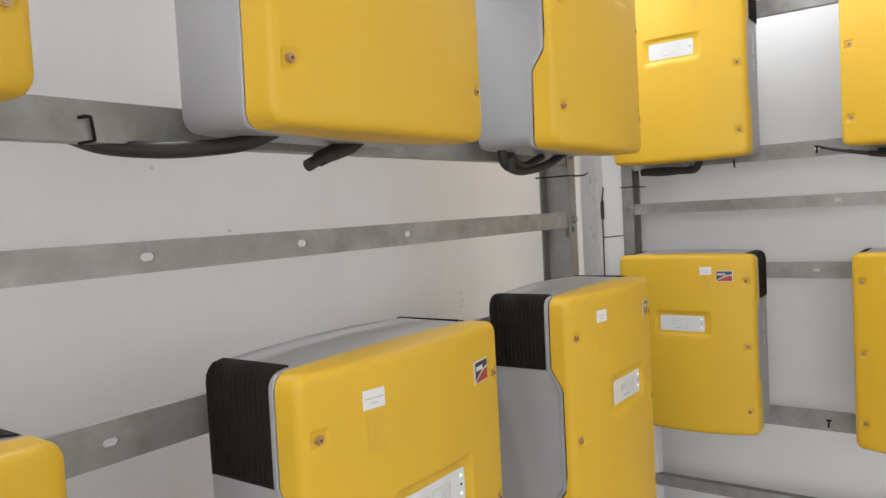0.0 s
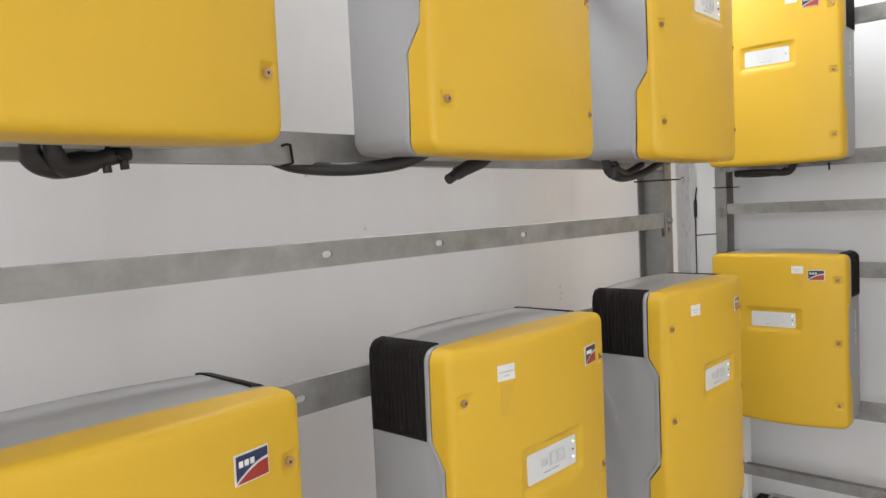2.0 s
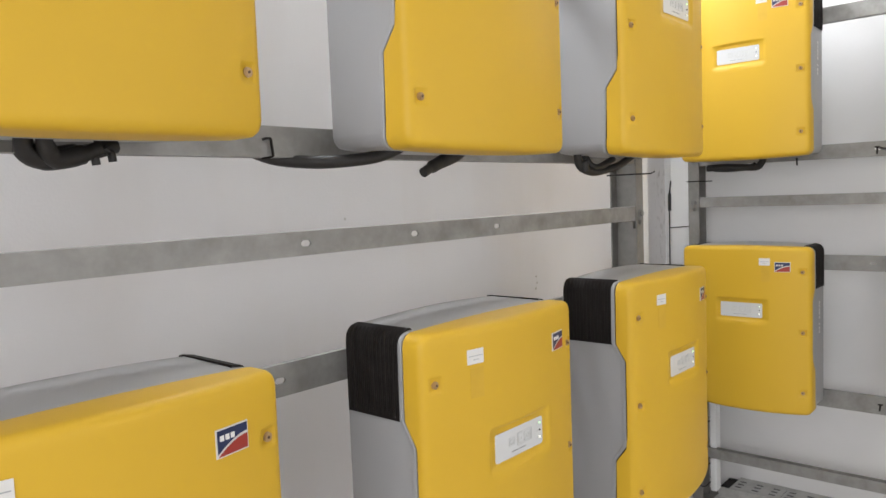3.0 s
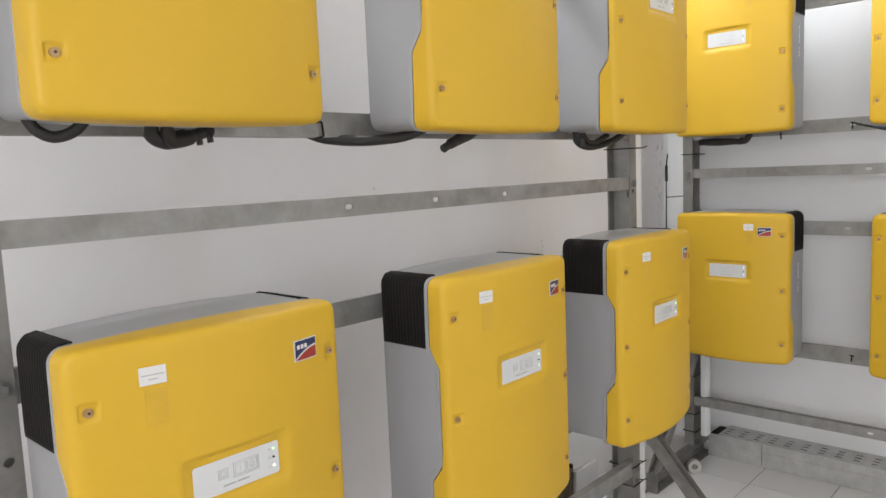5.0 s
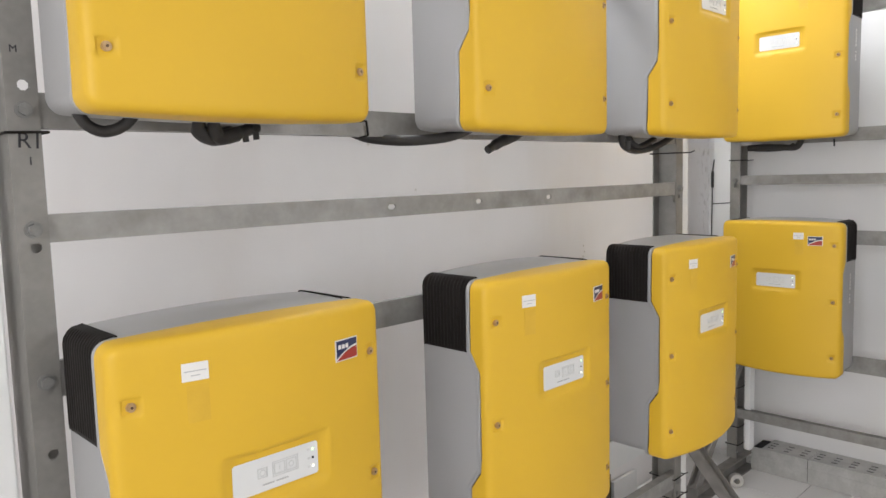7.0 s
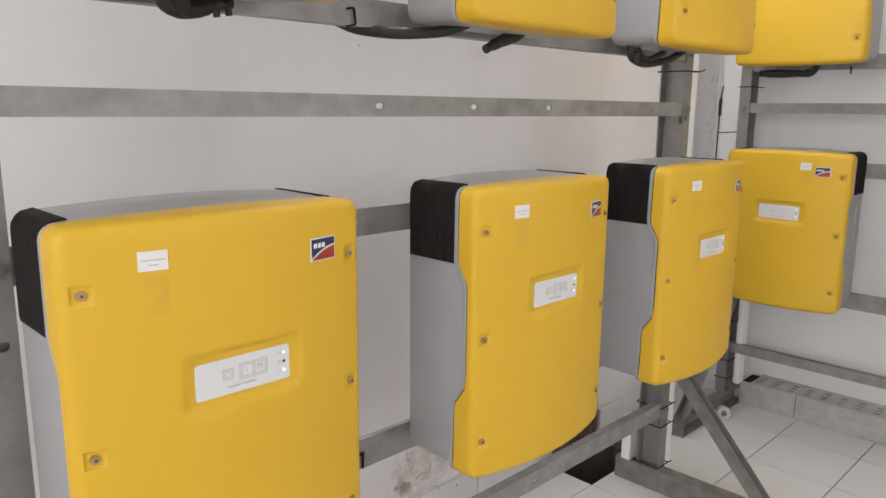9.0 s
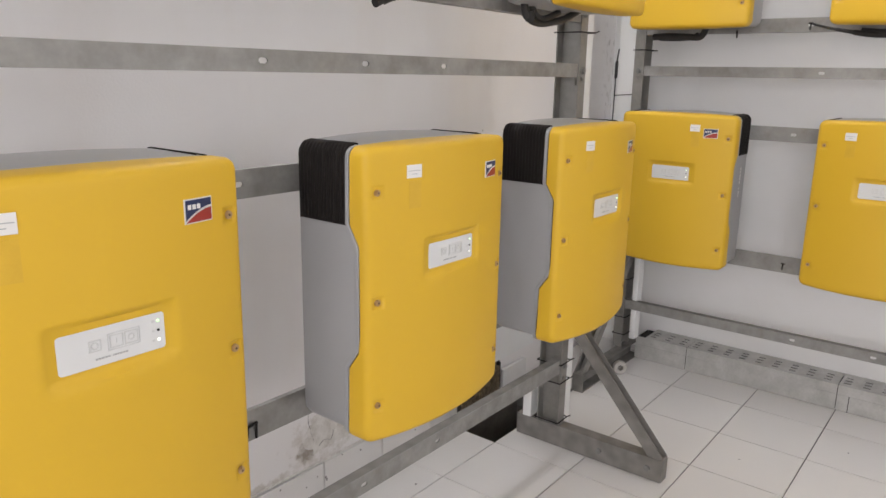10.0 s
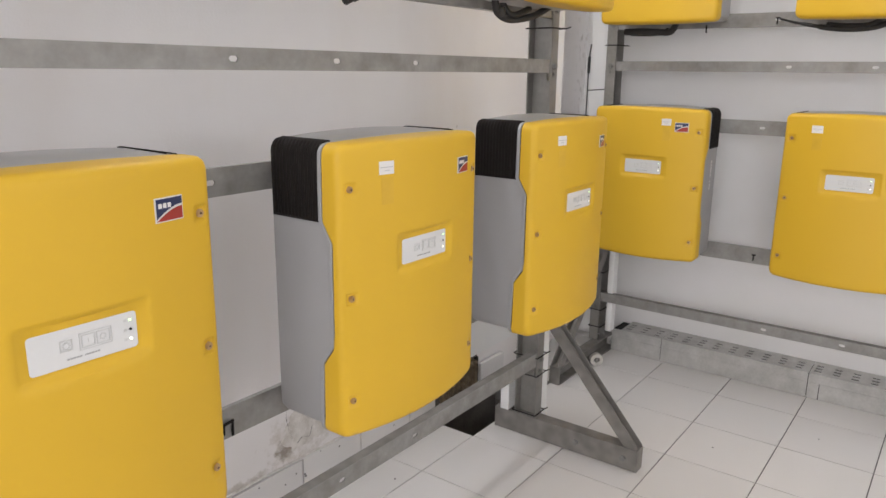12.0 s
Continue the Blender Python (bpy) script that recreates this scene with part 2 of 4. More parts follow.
def tube(bm, pts, r, n=8, close=True):
    """A round bar along points, smoothed between them."""
    pts = [Vector(p) for p in pts]
    fine = []
    for i in range(len(pts) - 1):
        a, b, c, d = pts[max(i - 1, 0)], pts[i], pts[i + 1], pts[min(i + 2, len(pts) - 1)]
        for k in range(6):
            t = k / 6
            fine.append(0.5 * ((2 * b) + (c - a) * t + (2 * a - 5 * b + 4 * c - d) * t * t + (3 * b - a - 3 * c + d) * t ** 3))
    fine.append(pts[-1])
    rings, up = [], Vector((0.13, 0.21, 0.97))
    for i, p in enumerate(fine):
        w = (fine[min(i + 1, len(fine) - 1)] - fine[max(i - 1, 0)]).normalized()
        s = w.cross(up).normalized()
        up = s.cross(w).normalized()
        rr = r[min(int(i / 6), len(r) - 1)] if isinstance(r, (list, tuple)) else r
        rings.append([bm.verts.new(p + rr * (math.cos(a) * s + math.sin(a) * up)) for a in (2 * math.pi * j / n for j in range(n))])
    for a, b in zip(rings, rings[1:]):
        for j in range(n):
            bm.faces.new((a[j], a[(j + 1) % n], b[(j + 1) % n], b[j]))
    if close:
        bm.faces.new(rings[0])
        bm.faces.new(rings[-1])


# ---- the setting ----
def holed_wall(us, zs, place, depth):
    """A wall plate with one hole, in one piece. us, zs: outer, hole, hole, outer; place(u, z) gives the inner face; depth leads outwards."""
    bm = bmesh.new()
    grid = [[bm.verts.new(place(u, z)) for z in zs] for u in us]
    for i in range(3):
        for j in range(3):
            if (i, j) != (1, 1):
                bm.faces.new((grid[i][j], grid[i + 1][j], grid[i + 1][j + 1], grid[i][j + 1]))
    ext = bmesh.ops.extrude_face_region(bm, geom=list(bm.faces))
    bmesh.ops.translate(bm, verts=[g for g in ext["geom"] if isinstance(g, bmesh.types.BMVert)], vec=depth)
    return bm


def window(name, u0, u1, WIN_Z0, WIN_Z1, turned):
    """A framed window with two panes in the wall's thickness."""
    win = tagged(new(name), "white framed window", "window", kind="structure")
    mid = (u0 + u1) / 2

    def piece(kind, a, b, d0, d1, za, zb, material, bevel):
        dims = (X0 - d1, X0 - d0, a, b, za, zb) if turned else (a, b, Y0 - d1, Y0 - d0, za, zb)
        return part(kind, boxed(*dims, bevel=bevel), material, win)

    for a, b, za, zb in ((u0, u1, WIN_Z0, WIN_Z0 + 0.05), (u0, u1, WIN_Z1 - 0.05, WIN_Z1), (u0, u0 + 0.05, WIN_Z0 + 0.05, WIN_Z1 - 0.05),
                         (u1 - 0.05, u1, WIN_Z0 + 0.05, WIN_Z1 - 0.05), (mid - 0.025, mid + 0.025, WIN_Z0 + 0.05, WIN_Z1 - 0.05)):
        piece("window_frame", a, b, 0.07, 0.12, za, zb, PVC, 0.004)
    for a, b in ((u0 + 0.05, mid - 0.025), (mid + 0.025, u1 - 0.05)):
        piece("pane", a, b, 0.092, 0.098, WIN_Z0 + 0.05, WIN_Z1 - 0.05, GLASS, 0).visible_shadow = False


T = 0.16
wall_a = link("wall_rack", holed_wall((X0 - T, TOP_X0, TOP_X1, X1), (-0.4, TOP_Z0, TOP_Z1, H), lambda u, z: (u, Y1, z), (0, T, 0)), STAINED)
tagged(wall_a, "white painted wall with faint stains behind the racks", "wall", kind="structure")
tagged(link("wall_end", boxed(X1, X1 + T, Y0 - T, Y1 + T, -0.4, H), WALL), "white painted end wall above a cable tray", "wall", kind="structure")
tagged(link("wall_back", holed_wall((Y0 - T, W2_Y0, W2_Y1, Y1), (-0.4, W2_Z0, W2_Z1, H), lambda u, z: (X0, u, z), (-T, 0, 0)), WALL), "plain white painted wall with a window", "wall", kind="structure")
tagged(link("wall_window", holed_wall((X0, WIN_X0, WIN_X1, X1), (-0.4, WIN_Z0, WIN_Z1, H), lambda u, z: (u, Y0, z), (0, -T, 0)), WALL), "plain white painted wall with a window", "wall", kind="structure")
tagged(link("ceiling", boxed(X0 - T, X1 + T, Y0 - T, Y1 + T, H, H + 0.15), CEIL), "plain white ceiling", "ceiling", kind="structure")

window("window_1", WIN_X0, WIN_X1, WIN_Z0, WIN_Z1, False)
window("window_2", W2_Y0, W2_Y1, W2_Z0, W2_Z1, True)
top_win = tagged(new("window_3"), "narrow white framed window high in the wall", "window", kind="structure")
for a, c, za, zb in ((TOP_X0, TOP_X1, TOP_Z0, TOP_Z0 + 0.04), (TOP_X0, TOP_X1, TOP_Z1 - 0.04, TOP_Z1), (TOP_X0, TOP_X0 + 0.04, TOP_Z0 + 0.04, TOP_Z1 - 0.04),
                     (TOP_X1 - 0.04, TOP_X1, TOP_Z0 + 0.04, TOP_Z1 - 0.04)):
    part("window_frame", boxed(a, c, Y1 + 0.07, Y1 + 0.12, za, zb, bevel=0.004), PVC, top_win)
part("pane", boxed(TOP_X0 + 0.04, TOP_X1 - 0.04, Y1 + 0.092, Y1 + 0.098, TOP_Z0 + 0.04, TOP_Z1 - 0.04), GLASS, top_win).visible_shadow = False

# floor slab round a cable pit
PX0, PX1, PY0 = 1.083, 1.62, 0.429
bm = bmesh.new()
for d in ((X0, PX0, Y0, Y1), (PX1, X1, Y0, Y1), (PX0, PX1, Y0, PY0)):
    box(bm, *d, -0.12, -0.004)
floor = tagged(link("floor", bm, GROUT), "white glazed tile floor with dark joints and one missing tile", "floor", kind="structure")
bm = bmesh.new()
box(bm, PX0 - 0.05, PX1 + 0.05, PY0 - 0.05, Y1, -0.42, -0.38)
box(bm, PX0 - 0.05, PX0, PY0 - 0.05, Y1, -0.38, -0.12)
box(bm, PX1, PX1 + 0.05, PY0 - 0.05, Y1, -0.38, -0.12)
box(bm, PX0, PX1, PY0 - 0.05, PY0, -0.38, -0.12)
box(bm, PX0, PX1, Y1 - 0.012, Y1 - 0.002, -0.38, -0.002)
tagged(link("cable_pit", bm, PIT), "dark bare concrete cable pit in the floor", "pit", kind="structure")

# skirting of white tiles along the rack wall
skirt = tagged(new("baseboard"), "white tile skirting with grimy joints", "skirting", kind="structure")
x = -3.123
while x < 1.1:
    x1 = min(x + 0.272, 1.165)
    part("tile", boxed(max(x, X0) + 0.0015, x1 - 0.0015, Y1 - 0.012, Y1 - 0.0005, 0.002, 0.104, bevel=0.0015), TILE, skirt)
    x += 0.275


def ragged(name, cx, cz, rx, rz, y, material, label, seed, thick=0.006, cat="plaster patch"):
    """A rough patch on the rack wall with a torn outline."""
    rnd = random.Random(seed)
    bm = bmesh.new()
    ring = []
    for i in range(40):
        a = 2 * math.pi * i / 40
        k = 1 + 0.22 * math.sin(3 * a + seed) + rnd.uniform(-0.14, 0.14)
        ring.append(bm.verts.new((cx + rx * k * math.cos(a), y, max(cz + rz * k * math.sin(a), 0.106))))
    fc = bm.faces.new(ring)
    ext = bmesh.ops.extrude_face_region(bm, geom=[fc])
    bmesh.ops.translate(bm, verts=[g for g in ext["geom"] if isinstance(g, bmesh.types.BMVert)], vec=(0, thick, 0))
    return tagged(link(name, bm, material), label, cat, kind="structure")


ragged("trim", 0.485, 0.230, 0.095, 0.090, Y1 - 0.002, PLASTER, "crumbling bare plaster above the skirting", 3, 0.003)
specks = bmesh.new()
for sx, sz, r in ((0.42, 0.068, 0.003), (0.373, 0.051, 0.003), (0.46, 0.041, 0.005), (0.456, 0.05, 0.004), (0.617, 0.08, 0.0035), (0.905, 0.041, 0.003), (0.53, 0.10, 0.0025), (0.27, 0.09, 0.003)):
    disc(specks, (sx, Y1 - 0.0124, sz), r, 0.001, "y", 7)
for sx, sy, r in ((0.675, 0.468, 0.004), (0.52, 0.31, 0.002), (1.55, -0.32, 0.003), (1.86, -0.62, 0.003)):
    disc(specks, (sx, sy, 0.0004), r, 0.001, "z", 7)
tagged(link("dirt_specks", specks, GROUT), "small dark dirt specks on white tiles", "dirt", kind="stuff")
for pts in ([(0.345, 0.33), (0.352, 0.30), (0.348, 0.27), (0.362, 0.235), (0.37, 0.19)], [(0.352, 0.30), (0.40, 0.285), (0.45, 0.25), (0.50, 0.235)],
            [(0.39, 0.165), (0.42, 0.178), (0.45, 0.17), (0.455, 0.20)]):
    bm = bmesh.new()
    tube(bm, [(px + 0.045 + 0.004 * math.sin(90 * pz + i), Y1 - 0.0020, pz) for i, (px, pz) in enumerate(pts)], (0.0011, 0.0005, 0.0009, 0.0004), 5)
    tagged(link("trim", bm, GROUT), "thin dark crack in crumbling plaster", "crack", kind="structure")
for mx, mz in ((1.30, 1.128), (1.305, 1.104), (1.296, 1.085), (0.226, 1.515), (0.406, 1.378)):
    bm = bmesh.new()
    disc(bm, (mx, Y1 - 0.0006, mz), 0.004, 0.0012, "y", 7)
    tagged(link("trim", bm, PLASTER), "tiny chip in the wall paint", "paint chip", "paint chips", kind="structure")
bm = bmesh.new()
tube(bm, [(-0.9, Y1 - 0.002, 0.110), (-0.3, Y1 - 0.002, 0.108), (0.2, Y1 - 0.003, 0.112), (0.5, Y1 - 0.003, 0.107), (0.9, Y1 - 0.002, 0.107)], 0.0035, 6)
tagged(link("trim", bm, PLASTER), "grimy mortar line on top of the skirting", "mortar", kind="structure")
# ---- inverters ----
W2, HZ = 0.2335, 0.597          # half width, height at the sides
SCREW_X, SCREW_Z = 0.206, (0.075, 0.293, 0.511)
CROWN, CROWN_BACK = 0.005, 0.010


def seam(z):
    """Depth of the joint between cover and case along the sides."""
    return float(np.interp(z, (0, 0.03, 0.150, 0.193, 0.405, 0.448, HZ), (0.062, 0.059, 0.057, 0.026, 0.026, 0.052, 0.050)))


def bow(x):
    return 0.010 - 0.036 * (1 - (x / W2) ** 2)


def rounded(x, z, a, b, r):
    """A point of a rectangle's outline (half sizes a, b) drawn in to corners of radius r."""
    px, pz = abs(x) - (a - r), abs(z) - (b - r)
    if px > 0 and pz > 0:
        d = math.hypot(px, pz)
        px, pz = px / d * r, pz / d * r
        x, z = math.copysign(a - r + px, x), math.copysign(b - r + pz, z)
    return x, z


def crowned(x, z, crown=CROWN):
    """Outline height with the slightly arched top and bottom. z runs from the middle."""
    low = -0.006 * max(0.0, -z / (HZ / 2) - 0.8) / 0.2
    return HZ / 2 + z + low + (crown if z > 0 else -0.006) * (1 - (x / W2) ** 2) * abs(z) / (HZ / 2)


def ring_points(a, b, r, nx=15):
    """The outline as (x, z), z from the middle, with points at the bends of the side joint."""
    zs = sorted({-b, b, *[q - HZ / 2 for q in (0.02, 0.08, 0.150, 0.172, 0.193, 0.27, 0.34, 0.405, 0.426, 0.448, 0.50, 0.57)],
                 *[s * (b - r * k) for s in (-1, 1) for k in (0.2, 0.45, 0.75)]})
    zs = [z for z in zs if abs(z) <= b]
    xs = sorted({*np.linspace(-a, a, nx).tolist(), *[s * (a - r * k) for s in (-1, 1) for k in (0.2, 0.45, 0.75)]})
    loop = [(x, -b) for x in xs] + [(a, z) for z in zs[1:-1]] + [(x, b) for x in reversed(xs)] + [(-a, z) for z in reversed(zs[1:-1])]
    return [rounded(x, z, a, b, r) for x, z in loop]


DISP = (-0.076, 0.0745, 0.3395, 0.393)   # display plate: x0, x1, z0, z1


def pocket(x, z):
    """How far the cover is pressed in: round the display and round each screw."""
    ex = max(DISP[0] - 0.009 - x, x - DISP[1] - 0.012, 0)
    ez = max(DISP[2] - 0.006 - z, z - DISP[3] - 0.008, 0)
    k = max(0.0, 1 - math.hypot(ex, ez) / 0.011)
    deep = k * k * (3 - 2 * k)
    for sz in SCREW_Z:
        d = max(abs(abs(x) - SCREW_X) - 0.010, abs(z - sz) - 0.010, 0)
        deep = max(deep, 1 + max(0.0, 1 - d / 0.003)) if d < 0.003 and abs(x) < W2 - 0.008 else deep
    return deep


def cover_mesh():
    """The yellow front: bowed, pressed in at display and screws, rolled at the edge, with its stepped sides."""
    edge = (0, 0.002, 0.005, 0.009, 0.014, 0.020)
    roll = (0.014, 0.0075, 0.0035, 0.0012, 0.0003, 0)
    xs = sorted({*[s * (W2 - e) for s in (-1, 1) for e in edge], *[s * (SCREW_X + d) for s in (-1, 1) for d in (-0.017, -0.013, -0.010, 0.010)],
                 *np.linspace(-0.17, 0.17, 11).tolist(), DISP[0] - 0.020, DISP[0] - 0.0145, DISP[0] - 0.009, DISP[1] + 0.012, DISP[1] + 0.0175, DISP[1] + 0.023})
    hb = HZ / 2
    zs = sorted({*[s * (hb - e) for s in (-1, 1) for e in edge], *[q + d - hb for q in SCREW_Z for d in (-0.017, -0.013, -0.010, 0.010, 0.013, 0.017)],
                 *[q - hb for q in (DISP[2] - 0.017, DISP[2] - 0.0115, DISP[2] - 0.006, DISP[3] + 0.008, DISP[3] + 0.0135, DISP[3] + 0.019)],
                 *np.linspace(-0.26, 0.26, 15).tolist()})
    bm = bmesh.new()
    grid = []
    for x in xs:
        col = []
        for z in zs:
            inset = min(W2 - abs(x), hb - abs(z))
            rx, rz = rounded(x, z, W2 - inset, hb - inset, max(0.022 - inset, 0.004)) if inset < 0.021 else (x, z)
            zz = crowned(rx, rz)
            y = bow(rx) + float(np.interp(inset, edge, roll))
            p = pocket(rx, zz)
            if p > 1:
                y += 0.0038 * (p - 1)
            elif p > 0:
                y = y * (1 - p) + max(y, -0.0175) * p + 0.001 * p
            col.append(bm.verts.new((rx, y, zz)))
        grid.append(col)
    for i in range(len(xs) - 1):
        for j in range(len(zs) - 1):
            bm.faces.new((grid[i][j], grid[i + 1][j], grid[i + 1][j + 1], grid[i][j + 1]))
    # side skirt from the rolled edge back to the joint
    n, m = len(xs), len(zs)
    loop = [grid[i][0] for i in range(n)] + [grid[n - 1][j] for j in range(1, m)] + [grid[i][m - 1] for i in range(n - 2, -1, -1)] + [grid[0][j] for j in range(m - 2, 0, -1)]
    back = []
    for v in loop:
        side = abs(v.co.x) > W2 - 0.024
        back.append(bm.verts.new((v.co.x, seam(v.co.z) if side else 0.050 if v.co.z > 0.1 else 0.062, v.co.z)))
    for i in range(len(loop)):
        k = (i + 1) % len(loop)
        bm.faces.new((loop[i], back[i], back[k], loop[k]))
    return bm


def case_mesh():
    """The grey case behind the cover, with a raised lip along the stepped joint."""
    bm = bmesh.new()
    levels = ((0.0036, 0.009, 1), (0.0038, 0.001, 1), (0.0050, 0, 1), (0.011, 0, 1), (0.0130, 0.0010, 1), (0.0160, 0.0070, 1), (0.085, 0.0070, 0), (0.192, 0.0074, 0), (0.205, 0.010, 0), (0.211, 0.018, 0))
    rings = []
    for y, inset, follow in levels:
        ring = []
        for x, z in ring_points(W2, HZ / 2, 0.022):
            k = 1 - inset / W2
            x, z = x * k, z * (1 - (inset if z < 0 or y > 0.2 else 0.001) / (HZ / 2))
            zz = crowned(x, z, CROWN if follow else float(np.interp(y, (0.08, 0.18), (0.007, CROWN_BACK))))
            base = (seam(zz) if abs(x) > W2 - 0.026 else 0.050 if zz > 0.1 else 0.062) if follow else 0.0
            ring.append(bm.verts.new((x, base + y, zz)))
        rings.append(ring)
    n = len(rings[0])
    for a, b in zip(rings, rings[1:]):
        for j in range(n):
            bm.faces.new((a[j], a[(j + 1) % n], b[(j + 1) % n], b[j]))
    bm.faces.new(rings[-1])
    return bm


def gap_shade_mesh():
    """A black band that stands for the shadow gap between cover and case."""
    bm = bmesh.new()
    rings = []
    for y in (-0.004, 0.008):
        ring = []
        for x, z in ring_points(W2, HZ / 2, 0.022):
            zz = crowned(x * (1 - 0.0035 / W2), z * (1 - 0.0035 / (HZ / 2)))
            base = seam(zz) if abs(x) > W2 - 0.026 else 0.050 if zz > 0.1 else 0.062
            ring.append(bm.verts.new((x * (1 - 0.0035 / W2), base + y, zz)))
        rings.append(ring)
    n = len(rings[0])
    for j in range(n):
        bm.faces.new((rings[0][j], rings[0][(j + 1) % n], rings[1][(j + 1) % n], rings[1][j]))
    return bm


def vent_mesh():
    """The black end cap of the cooling duct, wrapped over the top corner. Side at +x."""
    bm = bmesh.new()
    prof = [(0.2345, 0.443), (0.2345, 0.573), (0.2328, 0.5835), (0.2268, 0.5925), (0.2205, 0.5978), (0.2035, 0.6012), (0.2028, 0.597)]
    rows = []
    for y in (0.064, 0.066, 0.196, 0.203):
        d = 0.0025 if y in (0.064, 0.203) else 0.0
        rows.append([bm.verts.new((x - d, y, z - d * 0.6)) for x, z in prof])
    for a, b in zip(rows, rows[1:]):
        for j in range(len(prof) - 1):
            bm.faces.new((a[j], a[j + 1], b[j + 1], b[j]))
    return bm


def slat_mesh():
    bm = bmesh.new()
    prof = [(0.2345, 0.448), (0.2345, 0.573), (0.2328, 0.5835), (0.2268, 0.5925), (0.220, 0.5972)]
    out = [(0.2358, 0.450), (0.2358, 0.574), (0.2338, 0.5845), (0.2271, 0.5937), (0.220, 0.5982)]
    rows = [[bm.verts.new((x, y, z)) for x, z in (prof if k else out)] for y, k in ((-0.0035, 1), (-0.0015, 0), (0.0015, 0), (0.0035, 1))]
    for a, b in zip(rows, rows[1:]):
        for j in range(len(prof) - 1):
            bm.faces.new((a[j], a[j + 1], b[j + 1], b[j]))
    return bm


def plate_on_bow(x0, x1, z0, z1, lift, nx=6, r=0.0):
    """A thin plate that follows the bowed front."""
    bm = bmesh.new()
    cols = []
    for x in np.linspace(x0, x1, nx):
        cols.append([bm.verts.new((x, bow(x) - lift, z)) for z in (z0, z1)])
    for a, b in zip(cols, cols[1:]):
        bm.faces.new((a[0], b[0], b[1], a[1]))
    fs = list(bm.faces)
    ext = bmesh.ops.extrude_face_region(bm, geom=fs)
    bmesh.ops.translate(bm, verts=[g for g in ext["geom"] if isinstance(g, bmesh.types.BMVert)], vec=(0, lift + 0.001, 0))
    return bm


def badge_field(upper):
    """One colour field of the badge, above or below its sweeping white line."""
    bm = bmesh.new()
    x0, x1, z0, z1 = 0.1195, 0.1675, 0.5125, 0.5450
    top, low = [], []
    for t in np.linspace(0, 1, 9):
        x = x0 + (x1 - x0) * t
        curve = z0 + 0.001 + 0.0185 * math.sin(t * math.pi / 2) ** 0.9
        if upper:
            a, b = min(curve + 0.0022, z1), z1
        else:
            a, b = z0, max(curve - 0.0012, z0 + 0.0002)
        low.append(bm.verts.new((x, bow(x) - 0.0022, a)))
        top.append(bm.verts.new((x, bow(x) - 0.0022, b)))
    for i in range(8):
        bm.faces.new((low[i], low[i + 1], top[i + 1], top[i]))
    return bm


def outline(bm, x0, x1, z0, z1, y, w):
    for d in ((x0, x1, z0, z0 + w), (x0, x1, z1 - w, z1), (x0, x0 + w, z0 + w, z1 - w), (x1 - w, x1, z0 + w, z1 - w)):
        box(bm, d[0], d[1], y, y + 0.001, d[2], d[3])


def rounded_plate(x0, x1, z0, z1, y0, y1, r):
    """A flat plate with rounded corners, front at y0."""
    bm = bmesh.new()
    ring = []
    for cx, cz, a0 in ((x1 - r, z1 - r, 0), (x0 + r, z1 - r, 90), (x0 + r, z0 + r, 180), (x1 - r, z0 + r, 270)):
        for k in range(5):
            a = radians(a0 + 22.5 * k)
            ring.append(bm.verts.new((cx + r * math.cos(a), y0, cz + r * math.sin(a))))
    ext = bmesh.ops.extrude_face_region(bm, geom=[bm.faces.new(ring)])
    bmesh.ops.translate(bm, verts=[g for g in ext["geom"] if isinstance(g, bmesh.types.BMVert)], vec=(0, y1 - y0, 0))
    return bm


INV_LABEL = "yellow fronted power inverter with grey case, hung on a rack"
INV_GROUP = "inverters on the racks"


